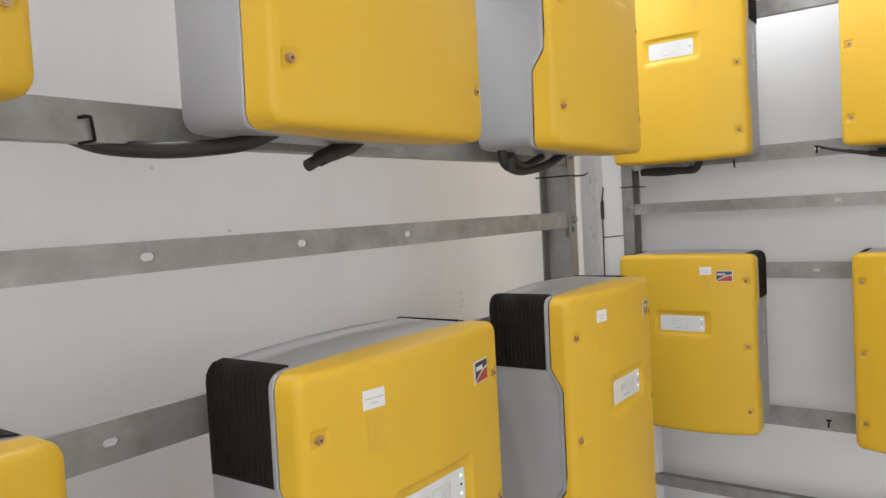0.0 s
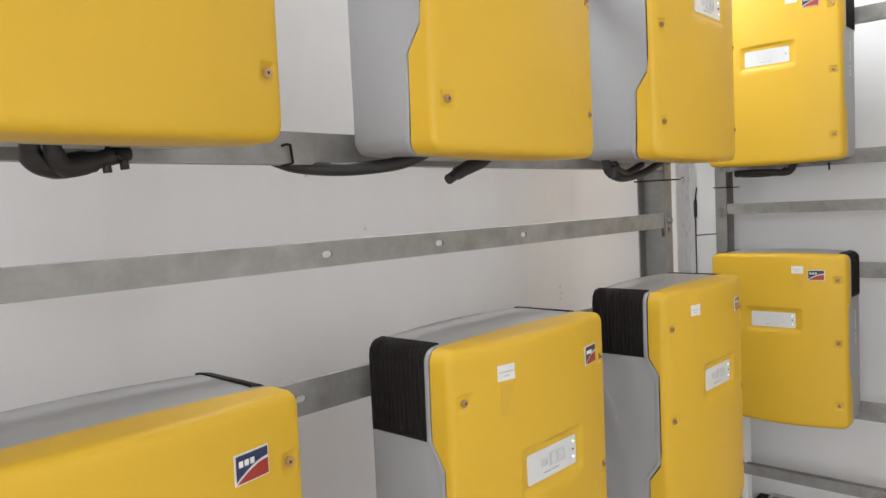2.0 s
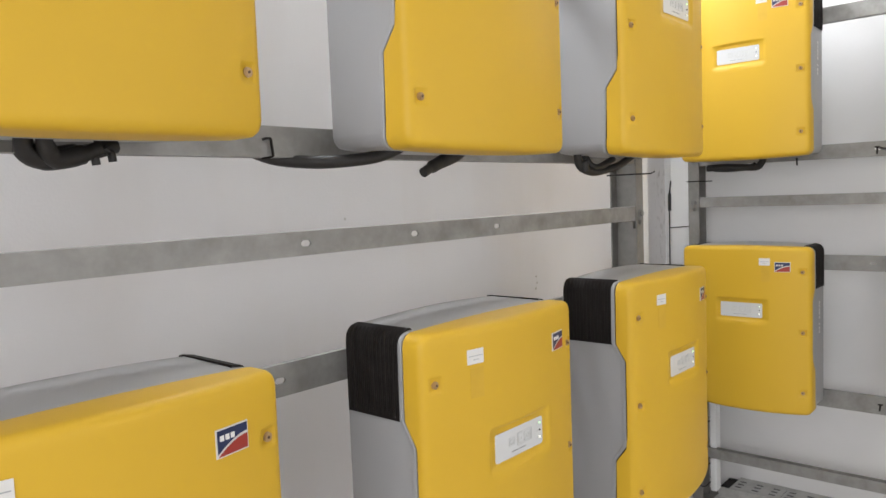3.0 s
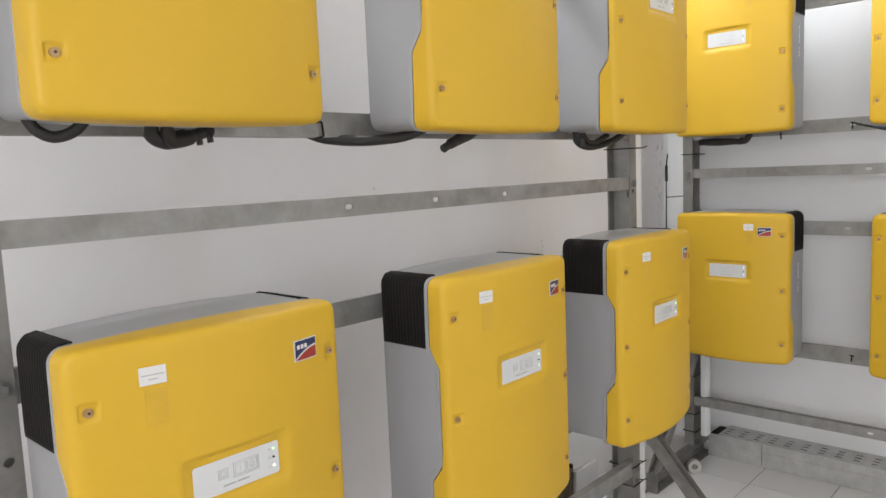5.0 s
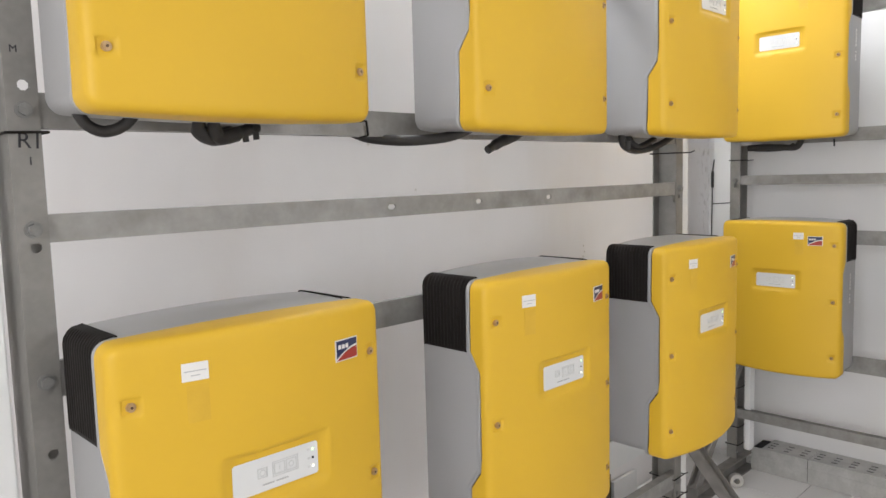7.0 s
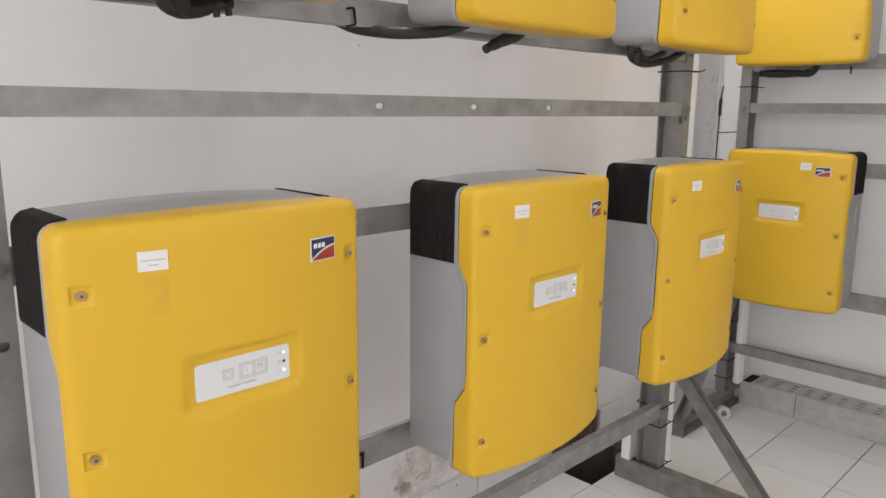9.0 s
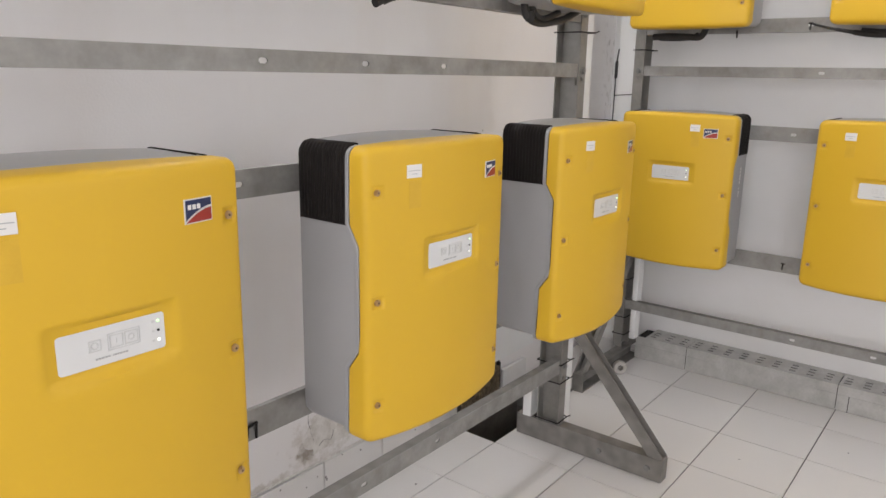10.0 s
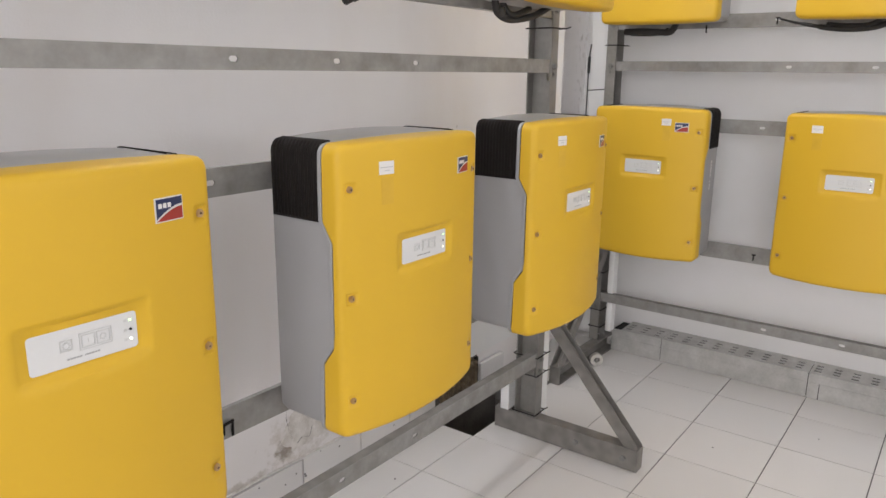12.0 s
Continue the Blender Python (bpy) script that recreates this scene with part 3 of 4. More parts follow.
def inverter(sticker_x):
    """Front centre line at x 0, screws in the plane y 0, lower side corner at z 0."""
    inv = thing("inverter", INV_LABEL, "inverter", INV_GROUP)
    case = part("case", case_mesh(), SILVER, inv, "silver grey case", smooth=32)
    cover = part("cover", cover_mesh(), YELLOW, inv, "bowed yellow front cover", smooth=40)
    # added black band in place of the shade in the cover joint
    part("gap_shade", gap_shade_mesh(), BLACK, inv, "thin black band for the shadow gap round the cover", smooth=40)
    slat0 = None
    for s in (1, -1):
        vent = part("vent_grille", vent_mesh(), BLACK, inv, "black ribbed side vent", smooth=40)
        vent.scale.x = s * 0.973
        for i in range(13):
            if slat0 is None:
                slat0 = part("slat", slat_mesh(), BLACK, vent, smooth=30)
                sl = slat0
            else:
                sl = new("slat", slat0.data)
                sl.parent = vent
            sl.location.y = 0.0715 + i * 0.0100
    # display
    y = -0.0175
    disp = part("display", rounded_plate(*DISP, y, y + 0.006, 0.005), PANEL, inv, "white control panel with lit lamps")
    bm = bmesh.new()
    outline(bm, -0.006, 0.013, 0.360, 0.378, y - 0.0008, 0.0013)
    outline(bm, 0.015, 0.034, 0.360, 0.378, y - 0.0008, 0.0013)
    outline(bm, -0.035, -0.018, 0.361, 0.377, y - 0.0008, 0.0013)
    outline(bm, -0.009, 0.037, 0.357, 0.381, y - 0.0008, 0.0009)
    for cx, r in ((-0.0265, 0.0045), (0.0245, 0.004)):
        for i in range(10):
            a = 2 * math.pi * i / 10
            box(bm, cx + r * math.cos(a) - 0.0009, cx + r * math.cos(a) + 0.0009, y - 0.0008, y + 0.001, 0.369 + r * math.sin(a) - 0.0009, 0.369 + r * math.sin(a) + 0.0009)
    box(bm, 0.0031, 0.0039, y - 0.0008, y + 0.001, 0.366, 0.372)
    part("button", bm, PALE_INK, disp, "pale outlined push buttons")
    bm = bmesh.new()
    xx = -0.027
    for w in (0.004, 0.004, 0.005, 0.004, 0.004, -0.003, 0.002, 0.004, 0.003, 0.005, 0.004, 0.004):
        if w > 0:
            box(bm, xx, xx + w - 0.001, y - 0.0008, y + 0.001, 0.3485, 0.3507)
        xx += abs(w)
    part("lettering", bm, INK, disp)
    for z, k in ((0.3815, LED_G), (0.3675, DARK), (0.3535, LED_W)):
        bm = bmesh.new()
        disc(bm, (0.0645, y - 0.0005, z), 0.0019, 0.002, "y", 10)
        part("indicator_lamp", bm, k, disp)
    bm = bmesh.new()
    for z in (0.3805, 0.3665, 0.3525):
        box(bm, 0.055, 0.059, y - 0.0006, y + 0.001, z - 0.001, z + 0.0025)
    part("symbol", bm, PALE_INK, disp)
    # badge of plain colour fields
    badge = part("badge", plate_on_bow(0.1178, 0.1692, 0.5108, 0.5467, 0.0014), PAPER, inv, "navy and red badge with white border")
    part("navy_field", badge_field(True), NAVY, badge)
    part("red_field", badge_field(False), RED, badge)
    bm = bmesh.new()
    for i in range(3):
        box(bm, 0.1225 + i * 0.0083, 0.1292 + i * 0.0083, bow(0.1258 + i * 0.0083) - 0.0026, bow(0.1258 + i * 0.0083) - 0.0005, 0.5315, 0.5385)
    part("white_mark", bm, PAPER, badge)
    # sticker
    note = part("sticker", plate_on_bow(sticker_x, sticker_x + 0.037, 0.534, 0.560, 0.0012), PAPER, inv, "small white paper sticker")
    bm = bmesh.new()
    for a, b, z in ((0.003, 0.034, 0.5475), (0.012, 0.025, 0.5410)):
        bm2 = plate_on_bow(sticker_x + a, sticker_x + b, z, z + 0.0014, 0.0017)
        me = bpy.data.meshes.new("tmp")
        bm2.to_mesh(me)
        bm2.free()
        bm.from_mesh(me)
        bpy.data.meshes.remove(me)
    part("lettering", bm, INK, note)
    part("glue_mark", plate_on_bow(sticker_x + 0.006, sticker_x + 0.037, 0.474, 0.528, 0.0004), STALE, inv, "darker glue mark under the sticker")
    # cover screws
    for s in (-1, 1):
        for z in SCREW_Z:
            y = bow(s * SCREW_X)
            bm = bmesh.new()
            disc(bm, (s * SCREW_X, y + 0.0030, z), 0.0066, 0.005, "y", 14)
            disc(bm, (s * SCREW_X, y + 0.0020, z), 0.0046, 0.007, "y", 12)
            sc = part("screw", bm, BRASS, inv, "brownish cover screw")
            bm = bmesh.new()
            disc(bm, (s * SCREW_X, y - 0.0017, z), 0.0022, 0.001, "y", 6)
            # dark brown disc in the middle of the screw head
            part("socket", bm, SOCKET_BROWN, sc)
    # writing along the side, unreadable
    bm = bmesh.new()
    for i, w in enumerate((0.010, 0.009, 0.011, 0.009, 0.010, 0.0, 0.006, 0.010, 0.009)):
        if w:
            box(bm, W2 - 0.003, W2 - 0.0018, 0.115, 0.126, 0.395 - i * 0.0135 - w, 0.395 - i * 0.0135)
    part("lettering", bm, PAPER, inv)
    # wall bracket behind
    part("bracket", boxed(-0.15, 0.15, 0.211, 0.2335, 0.50, 0.545, bevel=0.003), ZINC, inv)
    part("bracket", boxed(-0.15, 0.15, 0.211, 0.2335, 0.005, 0.05, bevel=0.003), ZINC, inv)
    return inv


ZAU, ZBU = 1.518, 1.534
first = inverter(-0.141)
first.matrix_basis = pose(0.206, 0, 0.602)
for px, zz in ((-0.5395, 0.607), (0.947, 0.604), (-0.538, 1.520), (0.199, 1.515), (0.938, 1.521)):
    copy_thing(first, pose(px, 0, zz))
for py, zz in ((-0.599, 0.603), (-0.583, ZBU)):
    copy_thing(first, pose(1.872, py, zz, 0, 0, -90))
other = inverter(0.066)
other.matrix_basis = pose(1.869, 0.145, 0.602, 0, 0, -90)
tagged(other, "yellow fronted power inverter with a sticker beside its badge")
copy_thing(other, pose(1.872, 0.150, ZBU, 0, 0, -90))


# ---- racks of galvanised channel ----
def rail_mesh(x0, x1, z0, z1, slots, depth=0.030, angle=False):
    """A channel rail along x with its web in front at y 0 and real slots through it."""
    bm = bmesh.new()
    t, zc, sh, sw = 0.0035, (z0 + z1) / 2, 0.0055, 0.011
    cuts = sorted(slots)
    if cuts:
        box(bm, x0, x1, 0, t, zc + sh, z1)
        box(bm, x0, x1, 0, t, z0, zc - sh)
        edges = [x0] + [q for s in cuts for q in (s - sw, s + sw)] + [x1]
        for a, b in zip(edges[::2], edges[1::2]):
            box(bm, a, b, 0, t, zc - sh, zc + sh)
        for s in cuts:
            for k in (-1, 1):
                for q in (-1, 1):
                    c = [bm.verts.new((s + k * sw, yy, zc + q * sh)) for yy in (0.0, t)]
                    d = [bm.verts.new((s + k * (sw - 0.004), yy, zc + q * sh)) for yy in (0.0, t)]
                    e = [bm.verts.new((s + k * sw, yy, zc + q * (sh - 0.004))) for yy in (0.0, t)]
                    bm.faces.new((c[0], d[0], e[0]))
                    bm.faces.new((d[0], d[1], e[1], e[0]))
    else:
        box(bm, x0, x1, 0, t, z0, z1)
    if not angle:
        box(bm, x0, x1, t, depth, z1 - t, z1)
        box(bm, x0, x1, t, depth, z0, z0 + t)
    return bm


def bolt(parent, x, y, z, r=0.0095):
    bm = bmesh.new()
    disc(bm, (x, y - 0.0012, z), r * 1.35, 0.0024, "y", 16)
    disc(bm, (x, y - 0.006, z), r, 0.008, "y", 6)
    part("bolt", bm, BOLT, parent, "hexagon bolt with washer")


def post_mesh(x, side, y0, depth, z0, z1, holes, w=0.045):
    """A C post with its front flange at y0, the web on the outer side, open to the rack."""
    bm = bmesh.new()
    t = 0.004
    a, b = (x - w, x) if side > 0 else (x, x + w)
    hx, r = (a + b) / 2 - side * 0.003, 0.0078
    box(bm, a, hx - r, y0, y0 + t, z0, z1)
    box(bm, hx + r, b, y0, y0 + t, z0, z1)
    for h in holes[:4]:
        box(bm, hx - 0.016, hx + 0.016, y0 + t + 0.010, y0 + t + 0.013, h - 0.020, h + 0.020)
    ends = [z0] + [q for h in sorted(holes) for q in (h - r, h + r)] + [z1]
    for za, zb in zip(ends[::2], ends[1::2]):
        box(bm, hx - r, hx + r, y0, y0 + t, za, zb)
    for h in holes:
        for k in (-1, 1):
            for q in (-1, 1):
                c = [bm.verts.new((hx + k * r, yy, h + q * r)) for yy in (y0, y0 + t)]
                d = [bm.verts.new((hx + k * r * 0.42, yy, h + q * r)) for yy in (y0, y0 + t)]
                e = [bm.verts.new((hx + k * r, yy, h + q * r * 0.42)) for yy in (y0, y0 + t)]
                bm.faces.new((c[0], d[0], e[0]))
                bm.faces.new((d[0], d[1], e[1], e[0]))
    wx = x if side > 0 else x + t
    box(bm, wx - t, wx, y0 + t, y0 + depth, z0, z1)
    box(bm, a + 0.006, b - t if side > 0 else b - 0.006, y0 + depth - t, y0 + depth, z0, z1)
    return bm


def foot_mesh(x0, x1, y0, y1, h=0.082):
    """A channel lying on its flanges: web to the rack's inner side."""
    bm = bmesh.new()
    t = 0.004
    box(bm, x0, x0 + t, y0, y1, 0.001, h, bevel=0.001)
    box(bm, x0 + t, x1, y0, y1, h - t, h)
    box(bm, x0 + t, x1, y0, y1, 0.001, 0.001 + t)
    box(bm, x0 + t, x1, y0, y0 + t, 0.005, h - t)
    return bm


def brace_mesh(x0, x1, ya, za, yb, zb, h=0.044):
    """A sloping channel from the foot's tip to the post."""
    L = math.hypot(yb - ya, zb - za)
    bm = bmesh.new()
    t = 0.004
    box(bm, x0, x0 + t, -0.018, L, -h, 0)
    box(bm, x1 - t, x1, -0.018, L, -h, 0)
    box(bm, x0 + t, x1 - t, -0.018, L, -h, -h + t)
    bmesh.ops.transform(bm, matrix=Matrix.Translation((0, ya, za)) @ Matrix.Rotation(math.atan2(zb - za, yb - ya), 4, "X"), verts=bm.verts)
    return bm


def rack(m, xl, xr, RAILS, slots, label, feet):
    """Posts and rails; the rails' fronts lie at y 0.235, the posts' flanges at 0.232."""
    rk = thing("steel_rack", label, "rack", "inverter racks", m)
    yf = 0.231
    for name, (z0, z1) in RAILS.items():
        rail = part("rail", rail_mesh(xl + 0.006, xr - 0.006, z0, z1, slots.get(name, ()), 0.012 if name.startswith("low") else 0.030, name == "bottom"), ZINC, rk)
        rail.location.y = 0.2352
        if name == "bottom":
            bm = bmesh.new()
            box(bm, xl + 0.006, xr - 0.006, 0.0035, 0.034, z1 - 0.0035, z1)
            # top flange in the darker zinc of the feet
            part("flange", bm, ZINC_OLD, rail, "darker flat top of the angle rail")
    offsets = {"mid": -0.027, "bottom": -0.045, "up": 0.036}
    holes = [(z0 + z1) / 2 + offsets.get(name, -0.115) for name, (z0, z1) in RAILS.items()]
    part("post", post_mesh(xl, -1, yf, 0.092, 0.083, 2.32, holes), ZINC_POST, rk, "open channel post")
    part("post", post_mesh(xr, 1, yf, 0.092, 0.083, 2.32, holes), ZINC_POST, rk, "open channel post")
    for px, s in ((xl, 1), (xr, -1)):
        for name, (z0, z1) in RAILS.items():
            zc = (z0 + z1) / 2
            bolt(rk, px + s * 0.0235, yf, zc)
    for fx0, fx1, ya, yb in feet:
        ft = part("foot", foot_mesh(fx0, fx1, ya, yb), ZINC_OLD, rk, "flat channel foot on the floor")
        for yy in (ya + 0.05, (ya + 0.23)):
            bm = bmesh.new()
            disc(bm, (fx0 - 0.003, yy, 0.042), 0.011, 0.008, "x", 6)
            part("bolt", bm, BOLT, ft)
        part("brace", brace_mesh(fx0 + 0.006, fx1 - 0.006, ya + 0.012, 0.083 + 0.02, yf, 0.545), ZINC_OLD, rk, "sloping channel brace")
    return rk


RAILS_A = {"bottom": (0.291, 0.341), "low": (0.577, 0.645), "lowtop": (1.091, 1.148), "mid": (1.332, 1.375), "up": (1.505, 1.558), "uptop": (2.005, 2.063)}
RAILS_B = {"bottom": (0.279, 0.320), "low": (0.574, 0.641), "lowtop": (1.099, 1.156), "mid": (1.343, 1.384), "up": (1.514, 1.567), "uptop": (2.012, 2.068)}
AL, AR = -0.808, 1.241
rack(Matrix.Identity(4), AL, AR, RAILS_A, {"mid": (-0.073, 0.209, 0.491), "lowtop": (-0.144, 0.56), "bottom": (-0.39, -0.10, 0.194, 0.491)},
     "galvanised channel steel rack carrying two rows of inverters", ((1.205, 1.256, -0.163, 0.41), (-0.805, -0.754, -0.172, 0.41)))
# second rack: local x runs to -y of the room, local y to +x
rack(pose(1.874, 0.0, 0.0, 0, 0, -90), -0.447, 1.63, RAILS_B, {"mid": (0.305, 0.597, 0.889), "lowtop": (0.235, 0.98), "bottom": (0.330, 0.623, 0.915), "up": (0.248,)},
     "galvanised channel steel rack along the end wall", ((-0.433, -0.382, -0.19, 0.41), (1.579, 1.63, -0.19, 0.41)))


# marker writing on the post
def writing(text, x, z, size, tilt=0):
    cu = bpy.data.curves.new("writing", "FONT")
    cu.body, cu.size, cu.extrude = text, size, 0.0003
    ob = new("marker_writing", cu)
    ob.matrix_basis = pose(x, 0.2304, z, 90, tilt, 0)
    ob.data.materials.append(MARKER)
    return tagged(ob, "black hand-written marker letters on a steel post", "writing")


writing("R1", -0.798, 1.476, 0.033, 3)
writing("1", -0.785, 1.450, 0.018)
writing("M", -0.798, 1.614, 0.015)


# ---- cable ties, cables ----
def tie(pts, r=0.0022, label="thin black cable tie round a post"):
    bm = bmesh.new()
    loop = [Vector(p) for p in pts]
    loop.append(loop[0])
    for a, b in zip(loop, loop[1:]):
        tube(bm, [a, b], r, 5)
    return tagged(link("cable_tie", bm, BLACK), label, "cable tie", "cable ties")


def tie_round(x0, x1, y0, y1, z, tail=0.0, dz=0.004):
    t = tie([(x0, y0, z), (x1, y0, z + dz), (x1, y1, z + dz), (x0, y1, z)])
    if tail:
        bm = bmesh.new()
        tube(bm, [(x1, y0, z + dz), (x1 + tail, y0 - 0.01, z + dz + 0.006)], 0.002, 5)
        part("tail", bm, BLACK, t)
    return t


for z, out in ((1.474, 0.050), (0.326, 0.018), (0.255, 0.018), (0.100, 0.018)):
    tie_round(AR - 0.052, AR + out, 0.2275, 0.3255, z, 0.008, 0.002)
tie_round(AL - 0.004, AL + 0.054, 0.2265, 0.3235, 1.497, 0.0, 0.002)
for z in (1.452, 0.42, 0.235, 0.15):
    tie([(2.1015, 0.392, z), (2.1015, 0.452, z), (2.22, 0.452, z), (2.22, 0.392, z)])
tie([(2.184, 0.454, 1.262), (2.184, 0.564, 1.254), (2.245, 0.564, 1.254), (2.245, 0.454, 1.262)], label="thin black cable tie round white trunking")


def cable(name, runs, label, category="cable", material=None):
    bm = bmesh.new()
    for pts, r in runs:
        tube(bm, pts, r, 10)
    return tagged(link(name, bm, material or CABLE, smooth=50), label, category, "cables under the inverters")


zu = ZAU
cable("cable_loop", [([(-0.735, 0.16, zu + 0.01), (-0.722, 0.16, 1.507), (-0.698, 0.16, 1.497), (-0.672, 0.15, 1.506), (-0.655, 0.14, zu + 0.01)], 0.009)], "thick black cable loop under an inverter")
cable("cable_plug", [([(-0.556, 0.13, zu + 0.012), (-0.552, 0.15, 1.503), (-0.528, 0.155, 1.492), (-0.480, 0.165, 1.499), (-0.430, 0.18, 1.512)], [0.011, 0.014, 0.015, 0.011]),
                     ([(-0.540, 0.12, zu + 0.010), (-0.533, 0.135, 1.505), (-0.518, 0.145, 1.491), (-0.480, 0.15, 1.499), (-0.462, 0.15, 1.506)], [0.010, 0.012, 0.013, 0.010]),
                     ([(-0.478, 0.15, 1.502), (-0.470, 0.15, 1.495), (-0.468, 0.15, 1.484)], [0.004, 0.0055]), ([(-0.452, 0.16, 1.507), (-0.444, 0.16, 1.500), (-0.442, 0.16, 1.489)], [0.004, 0.0055]),
                     ([(-0.466, 0.15, zu + 0.01), (-0.467, 0.15, 1.500)], 0.003)],
      "thick black cable and plugs under an inverter")
cable("cable_arc", [([(-0.150, 0.285, 1.522), (-0.110, 0.262, 1.504), (-0.055, 0.215, 1.496), (0.005, 0.18, 1.499), (0.050, 0.16, 1.507), (0.09, 0.13, zu + 0.01)], 0.0115)], "sagging black cable under an inverter")
cable("cable_plug", [([(0.160, 0.160, 1.475), (0.185, 0.160, 1.486), (0.215, 0.16, 1.497), (0.25, 0.16, 1.508), (0.28, 0.15, zu + 0.012)], [0.010, 0.013, 0.014, 0.015])],
      "thick black cable plug pointing down from an inverter")
cable("cable_loop", [([(0.752, 0.17, zu + 0.01), (0.764, 0.17, 1.492), (0.826, 0.17, 1.477), (0.90, 0.165, 1.484), (0.965, 0.16, 1.499), (1.03, 0.15, zu + 0.01)], 0.010),
                     ([(0.80, 0.18, zu + 0.01), (0.812, 0.17, 1.498), (0.85, 0.165, 1.490), (0.92, 0.16, 1.512)], 0.009),
                     ([(0.772, 0.165, 1.505), (0.778, 0.165, 1.480)], 0.013)], "looped black cable under an inverter beside the post")
zb = ZBU
cable("cable_loop", [([(2.02, 0.33, 1.500), (2.01, 0.26, 1.502), (2.00, 0.19, 1.498), (2.00, 0.13, 1.497), (1.99, 0.105, zb - 0.004)], 0.013),
                       ([(2.04, 0.31, 1.495), (2.02, 0.24, 1.492), (2.01, 0.17, 1.495), (2.0, 0.14, 1.505)], 0.010)], "thick black cable pair under an inverter")
cable("cable_arc", [([(2.10, -0.255, 1.543), (2.085, -0.30, 1.530), (2.06, -0.35, 1.518), (2.045, -0.41, 1.506), (2.04, -0.47, 1.498), (2.04, -0.555, 1.498), (2.03, -0.62, 1.512), (2.02, -0.67, zb + 0.01)], [0.004, 0.005, 0.007, 0.010, 0.011]),
                    ([(2.05, -0.43, 1.515), (2.03, -0.50, 1.508), (2.02, -0.57, 1.510), (2.01, -0.62, zb)], 0.008)], "sagging black cable under an inverter")
cable("cable_end", [([(2.05, 0.335, 0.585), (2.06, 0.30, 0.580), (2.06, 0.27, 0.590)], 0.006)], "thin black cable end under an inverter")
cable("cable_end", [([(2.00, 0.19, 0.598), (2.00, 0.15, 0.588), (2.00, 0.11, 0.598)], 0.008)], "short black cable bow under an inverter")

# hooks and ties on the rails
bm = bmesh.new()
tube(bm, [(-0.156, 0.232, 1.534), (-0.149, 0.229, 1.536), (-0.141, 0.229, 1.536)], 0.0022, 6)
tube(bm, [(-0.141, 0.229, 1.536), (-0.1375, 0.229, 1.506)], 0.0024, 6)
tube(bm, [(-0.1375, 0.229, 1.506), (-0.157, 0.234, 1.502)], 0.0018, 6)
tagged(link("cable_tie", bm, BLACK), "black cable tie through a rail slot", "cable tie", "cable ties")
for yy, zz in ((-0.260, 0.612), (-0.248, 1.546)):
    bm = bmesh.new()
    tube(bm, [(2.103, yy - 0.008, zz), (2.103, yy + 0.008, zz)], 0.003, 6)
    tube(bm, [(2.103, yy, zz), (2.103, yy + 0.002, zz - 0.024)], 0.003, 6)
    tagged(link("cable_tie", bm, BLACK), "black cable tie through a rail slot", "cable tie", "cable ties")
bm = bmesh.new()
tube(bm, [(2.10, 0.02, 1.525), (2.098, 0.018, 1.496)], 0.003, 6)
tagged(link("cable_tie", bm, BLACK), "black cable tie hanging under a rail", "cable tie", "cable ties")
bm = bmesh.new()
tube(bm, [(-0.153, 0.2315, 0.590), (-0.153, 0.2300, 0.612)], 0.0024, 6)
tube(bm, [(-0.155, 0.2300, 0.612), (-0.129, 0.2300, 0.616)], 0.0030, 6)
tube(bm, [(-0.131, 0.2300, 0.616), (-0.131, 0.2315, 0.580)], 0.0026, 6)
tagged(link("cable_tie", bm, BLACK), "black cable tie on a rail", "cable tie", "cable ties")

# ---- white trunking, cable pit, corner ----
def trunking(x0, x1, y0, y1, z0, z1, label):
    bm = boxed(x0, x1, y0, y1, z0, z1, bevel=0.003)
    t = tagged(link("cable_trunking", bm, PVC), label, "trunking", "white trunking")
    return t


trunking(1.264, 1.343, 0.262, 0.325, 0.012, 2.6, "white plastic cable trunking beside a rack post")
trunking(-0.905, -0.826, 0.262, 0.325, 0.012, 2.6, "white plastic cable trunking beside a rack post")
trunking(1.200, 1.252, 0.350, 0.385, 0.083, 0.250, "short white plastic cable trunking behind a rack post")
trunking(2.185, 2.240, 0.456, 0.562, 0.10, 2.6, "white plastic cable trunking beside the end rack")
trunking(2.125, 2.175, 0.350, 0.376, 0.13, 0.55, "white plastic cable trunking below an inverter")
bm = bmesh.new()
tube(bm, [(2.18, 0.557, 1.46), (2.18, 0.565, 1.38), (2.18, 0.565, 1.27), (2.18, 0.566, 1.05), (2.18, 0.566, 0.3), (2.19, 0.566, 0.003)], 0.0028, 6)
tube(bm, [(2.18, 0.558, 1.45), (2.18, 0.564, 1.40), (2.18, 0.564, 1.33)], [0.003, 0.007], 6)
tagged(link("cable", bm, CABLE), "thin black cable beside white trunking", "cable")

# ochre armoured cables rising from the pit
bm = boxed(1.17, 1.475, Y1 - 0.003, Y1 - 0.0006, 0.0, 0.140)
tagged(link("trim", bm, PIT), "bare concrete patch behind the cables", "concrete patch", kind="structure")
for i in range(8):
    xx = 1.195 + i * 0.0325
    bm = bmesh.new()
    tube(bm, [(xx, 0.655, 0.135), (xx, 0.655, 0.08), (xx, 0.654, 0.0), (xx, 0.652, -0.05)], 0.011, 8)
    for k in range(8):
        disc(bm, (xx, 0.655, 0.125 - k * 0.022), 0.0145, 0.008, "z", 8)
    tagged(link("armoured_cable", bm, ARMOUR), "dirty ochre armoured cable rising from the pit", "cable", "cables in the pit")
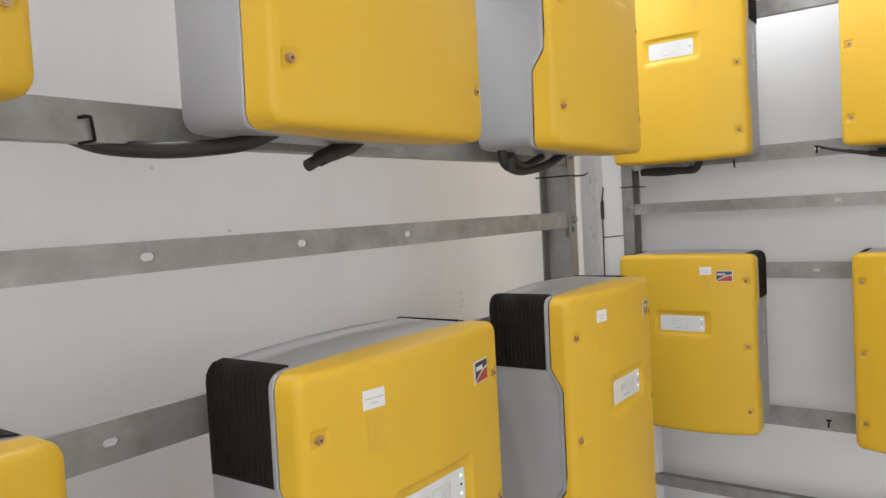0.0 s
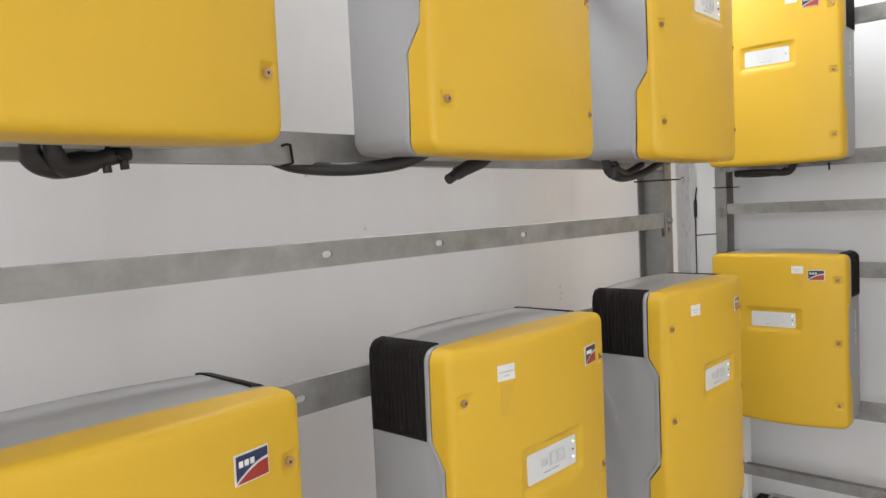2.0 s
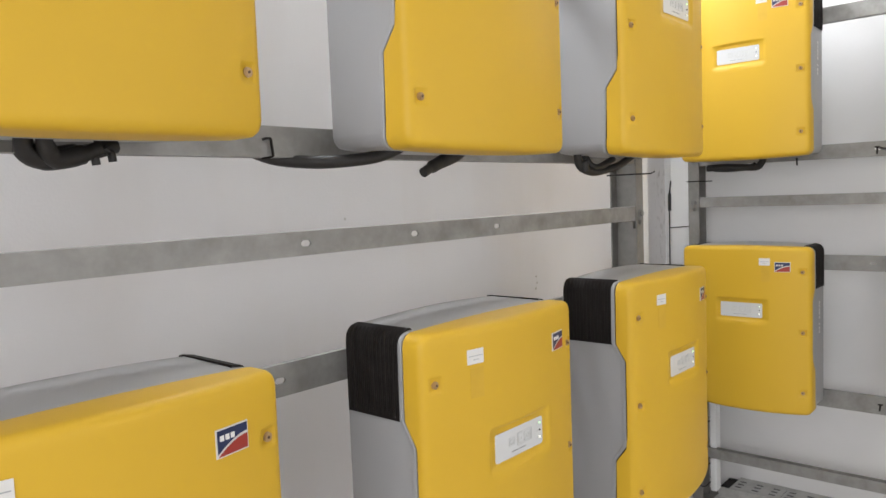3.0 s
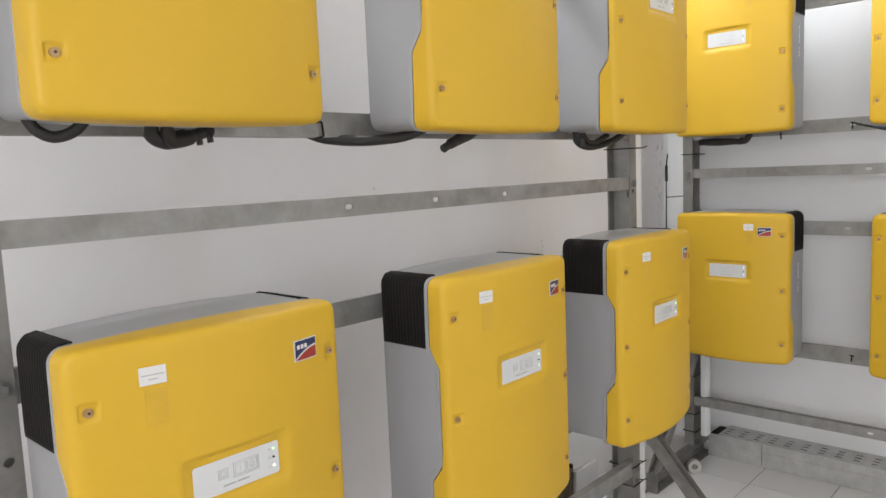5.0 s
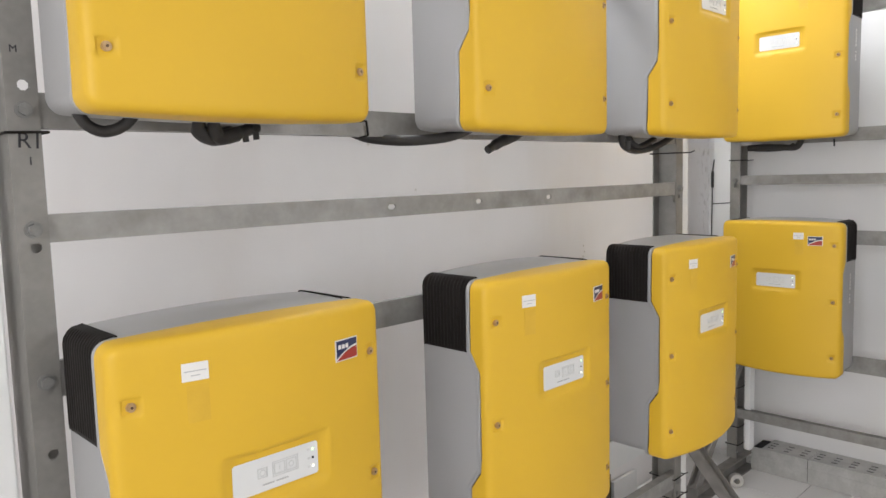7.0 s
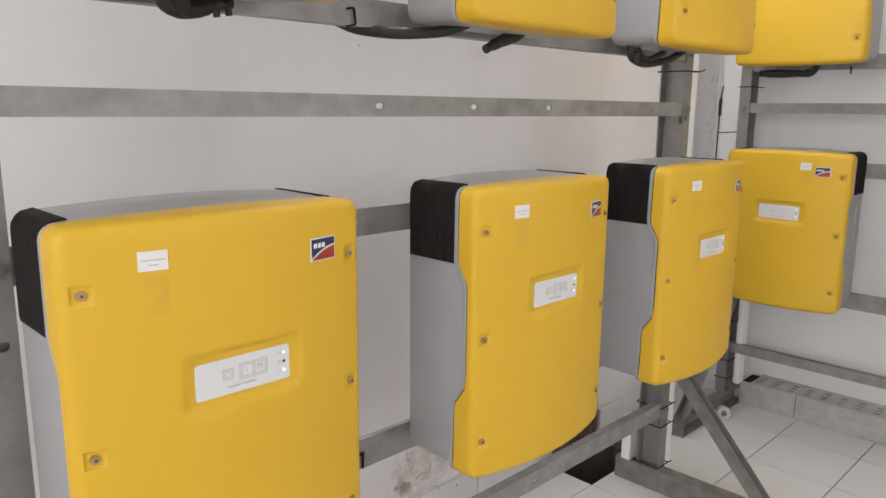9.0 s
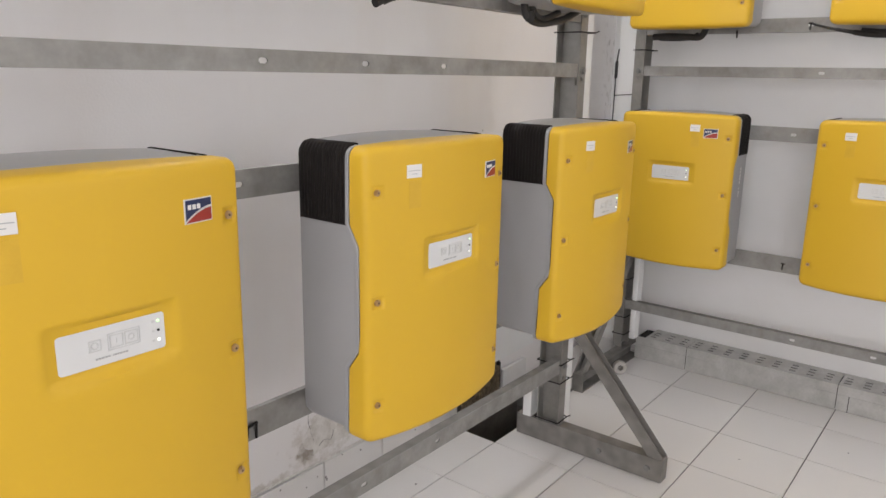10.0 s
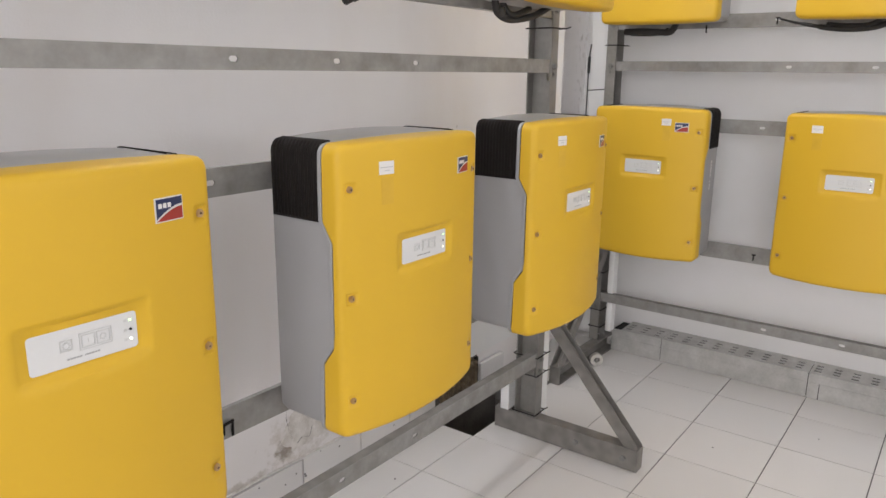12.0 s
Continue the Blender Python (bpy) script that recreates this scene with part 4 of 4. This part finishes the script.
tagged(link("cover_plate", boxed(1.450, 1.462, 0.662, 0.676, -0.04, 0.140), DARK), "dark steel plate beside the armoured cables", "plate")
bm = boxed(1.478, 1.662, 0.655, 0.672, 0.0, 0.100, bevel=0.002)
tagged(link("white_board", bm, BOARD), "white plastic board leaning on the wall above the pit", "board")
bm = boxed(1.18, 1.74, 0.671, 0.679, 0.145, 0.315, bevel=0.001)
tagged(link("wall_board", bm, PVC), "thin white panel fixed low on the wall", "panel")

# ---- cable tray on the floor along the end wall ----
tray = thing("cable_tray", "spangled galvanised cable tray with slotted cover on the floor", "cable tray")
TX0, TX1, TH = 2.232, 2.386, 0.112
joints = [0.385, 0.133, -0.505, -1.143, -1.781, -2.419]
for a, b in zip(joints, joints[1:]):
    b += 0.003
    bm = bmesh.new()
    box(bm, TX0, TX0 + 0.003, b, a, 0.001, 0.070)
    box(bm, TX0 + 0.001, TX0 + 0.004, b, a, 0.073, TH - 0.001)
    box(bm, TX0 + 0.003, TX0 + 0.0045, b, a, 0.068, 0.075)
    box(bm, TX0 + 0.003, TX1, b, a, 0.001, 0.004)
    part("side_wall", bm, ZINC_TRAY, tray)
    bm = bmesh.new()
    a = min(a, 0.338)
    rows = (TX0 + 0.040, TX0 + 0.074, TX0 + 0.108)
    cs = [a - 0.026 - 0.0705 * i for i in range(12) if a - 0.026 - 0.0705 * i - 0.014 > b + 0.004]
    edges = [TX0] + [q for r in rows for q in (r - 0.0075, r + 0.0075)] + [TX1]
    for i in range(0, len(edges), 2):
        box(bm, edges[i], edges[i + 1], b, a, TH - 0.003, TH)
    for r in rows:
        ys = [a] + [q for c in cs for q in (c + 0.014, c - 0.014)] + [b]
        for i in range(0, len(ys), 2):
            box(bm, r - 0.0075, r + 0.0075, ys[i + 1], ys[i], TH - 0.003, TH)
    part("cover", bm, ZINC_TRAY, tray, "slotted tray cover")
# near-black block so the slots read as shaded openings
part("tray_shade", boxed(TX0 + 0.006, TX1 - 0.002, joints[-1], 0.38, 0.006, TH - 0.012), DARK, tray, "near-black block standing for shade inside the tray")
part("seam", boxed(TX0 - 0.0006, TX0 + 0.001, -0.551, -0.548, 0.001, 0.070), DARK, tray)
# near-black plate for the shade in the tray's open end
part("end_shade", boxed(TX0 + 0.03, TX1, 0.385, 0.388, 0.001, TH - 0.012), DARK, tray)
bm = bmesh.new()
for i in range(24):
    a0, a1 = 2 * math.pi * i / 24, 2 * math.pi * (i + 1) / 24
    vs = []
    for a in (a0, a1):
        for r, yy in ((0.016, 0), (0.034, 0), (0.036, 0.004), (0.036, 0.030), (0.016, 0.034)):
            vs.append(bm.verts.new((r * math.cos(a), yy, r * math.sin(a))))
    for k in range(5):
        bm.faces.new((vs[k], vs[(k + 1) % 5], vs[5 + (k + 1) % 5], vs[5 + k]))
bmesh.ops.remove_doubles(bm, verts=bm.verts, dist=0.0001)
cap = tagged(link("pipe_stub", bm, STUB, smooth=40), "short white plastic pipe stub lying on the tile floor", "pipe stub")
cap.matrix_basis = pose(1.985, 0.345, 0.031, 0, 0, -52) @ Matrix.Scale(0.84, 4)

# ---- floor tiles ----
P, GX, GY = 0.312, 0.0016, 0.0019


def tile_mesh(sx, sy):
    bm = bmesh.new()
    box(bm, GX, sx - GX, GY, sy - GY, -0.004, 0.0, bevel=0.0006)
    return bm


shared = {}
ix0, iy0 = math.floor((X0 - 1.707) / P), math.floor((Y0 + 0.195) / P)
i = ix0
while 1.707 + i * P < X1 - 0.01:
    j = iy0
    while -0.195 + j * P < Y1 - 0.01:
        a, b = max(1.707 + i * P, X0), min(1.707 + (i + 1) * P, X1)
        c, d = max(-0.195 + j * P, Y0), min(-0.195 + (j + 1) * P, Y1 - 0.001)
        if not (c > PY0 - 0.01 and a > PX0 - 0.02 and b < PX1 + 0.12):
            key = (round(b - a, 3), round(d - c, 3))
            if key not in shared:
                tl = part("tile", tile_mesh(b - a, d - c), TILE, floor)
                shared[key] = tl.data
            else:
                tl = new("tile", shared[key])
                tl.parent = floor
            tl.location = (a, c, 0)
        j += 1
    i += 1
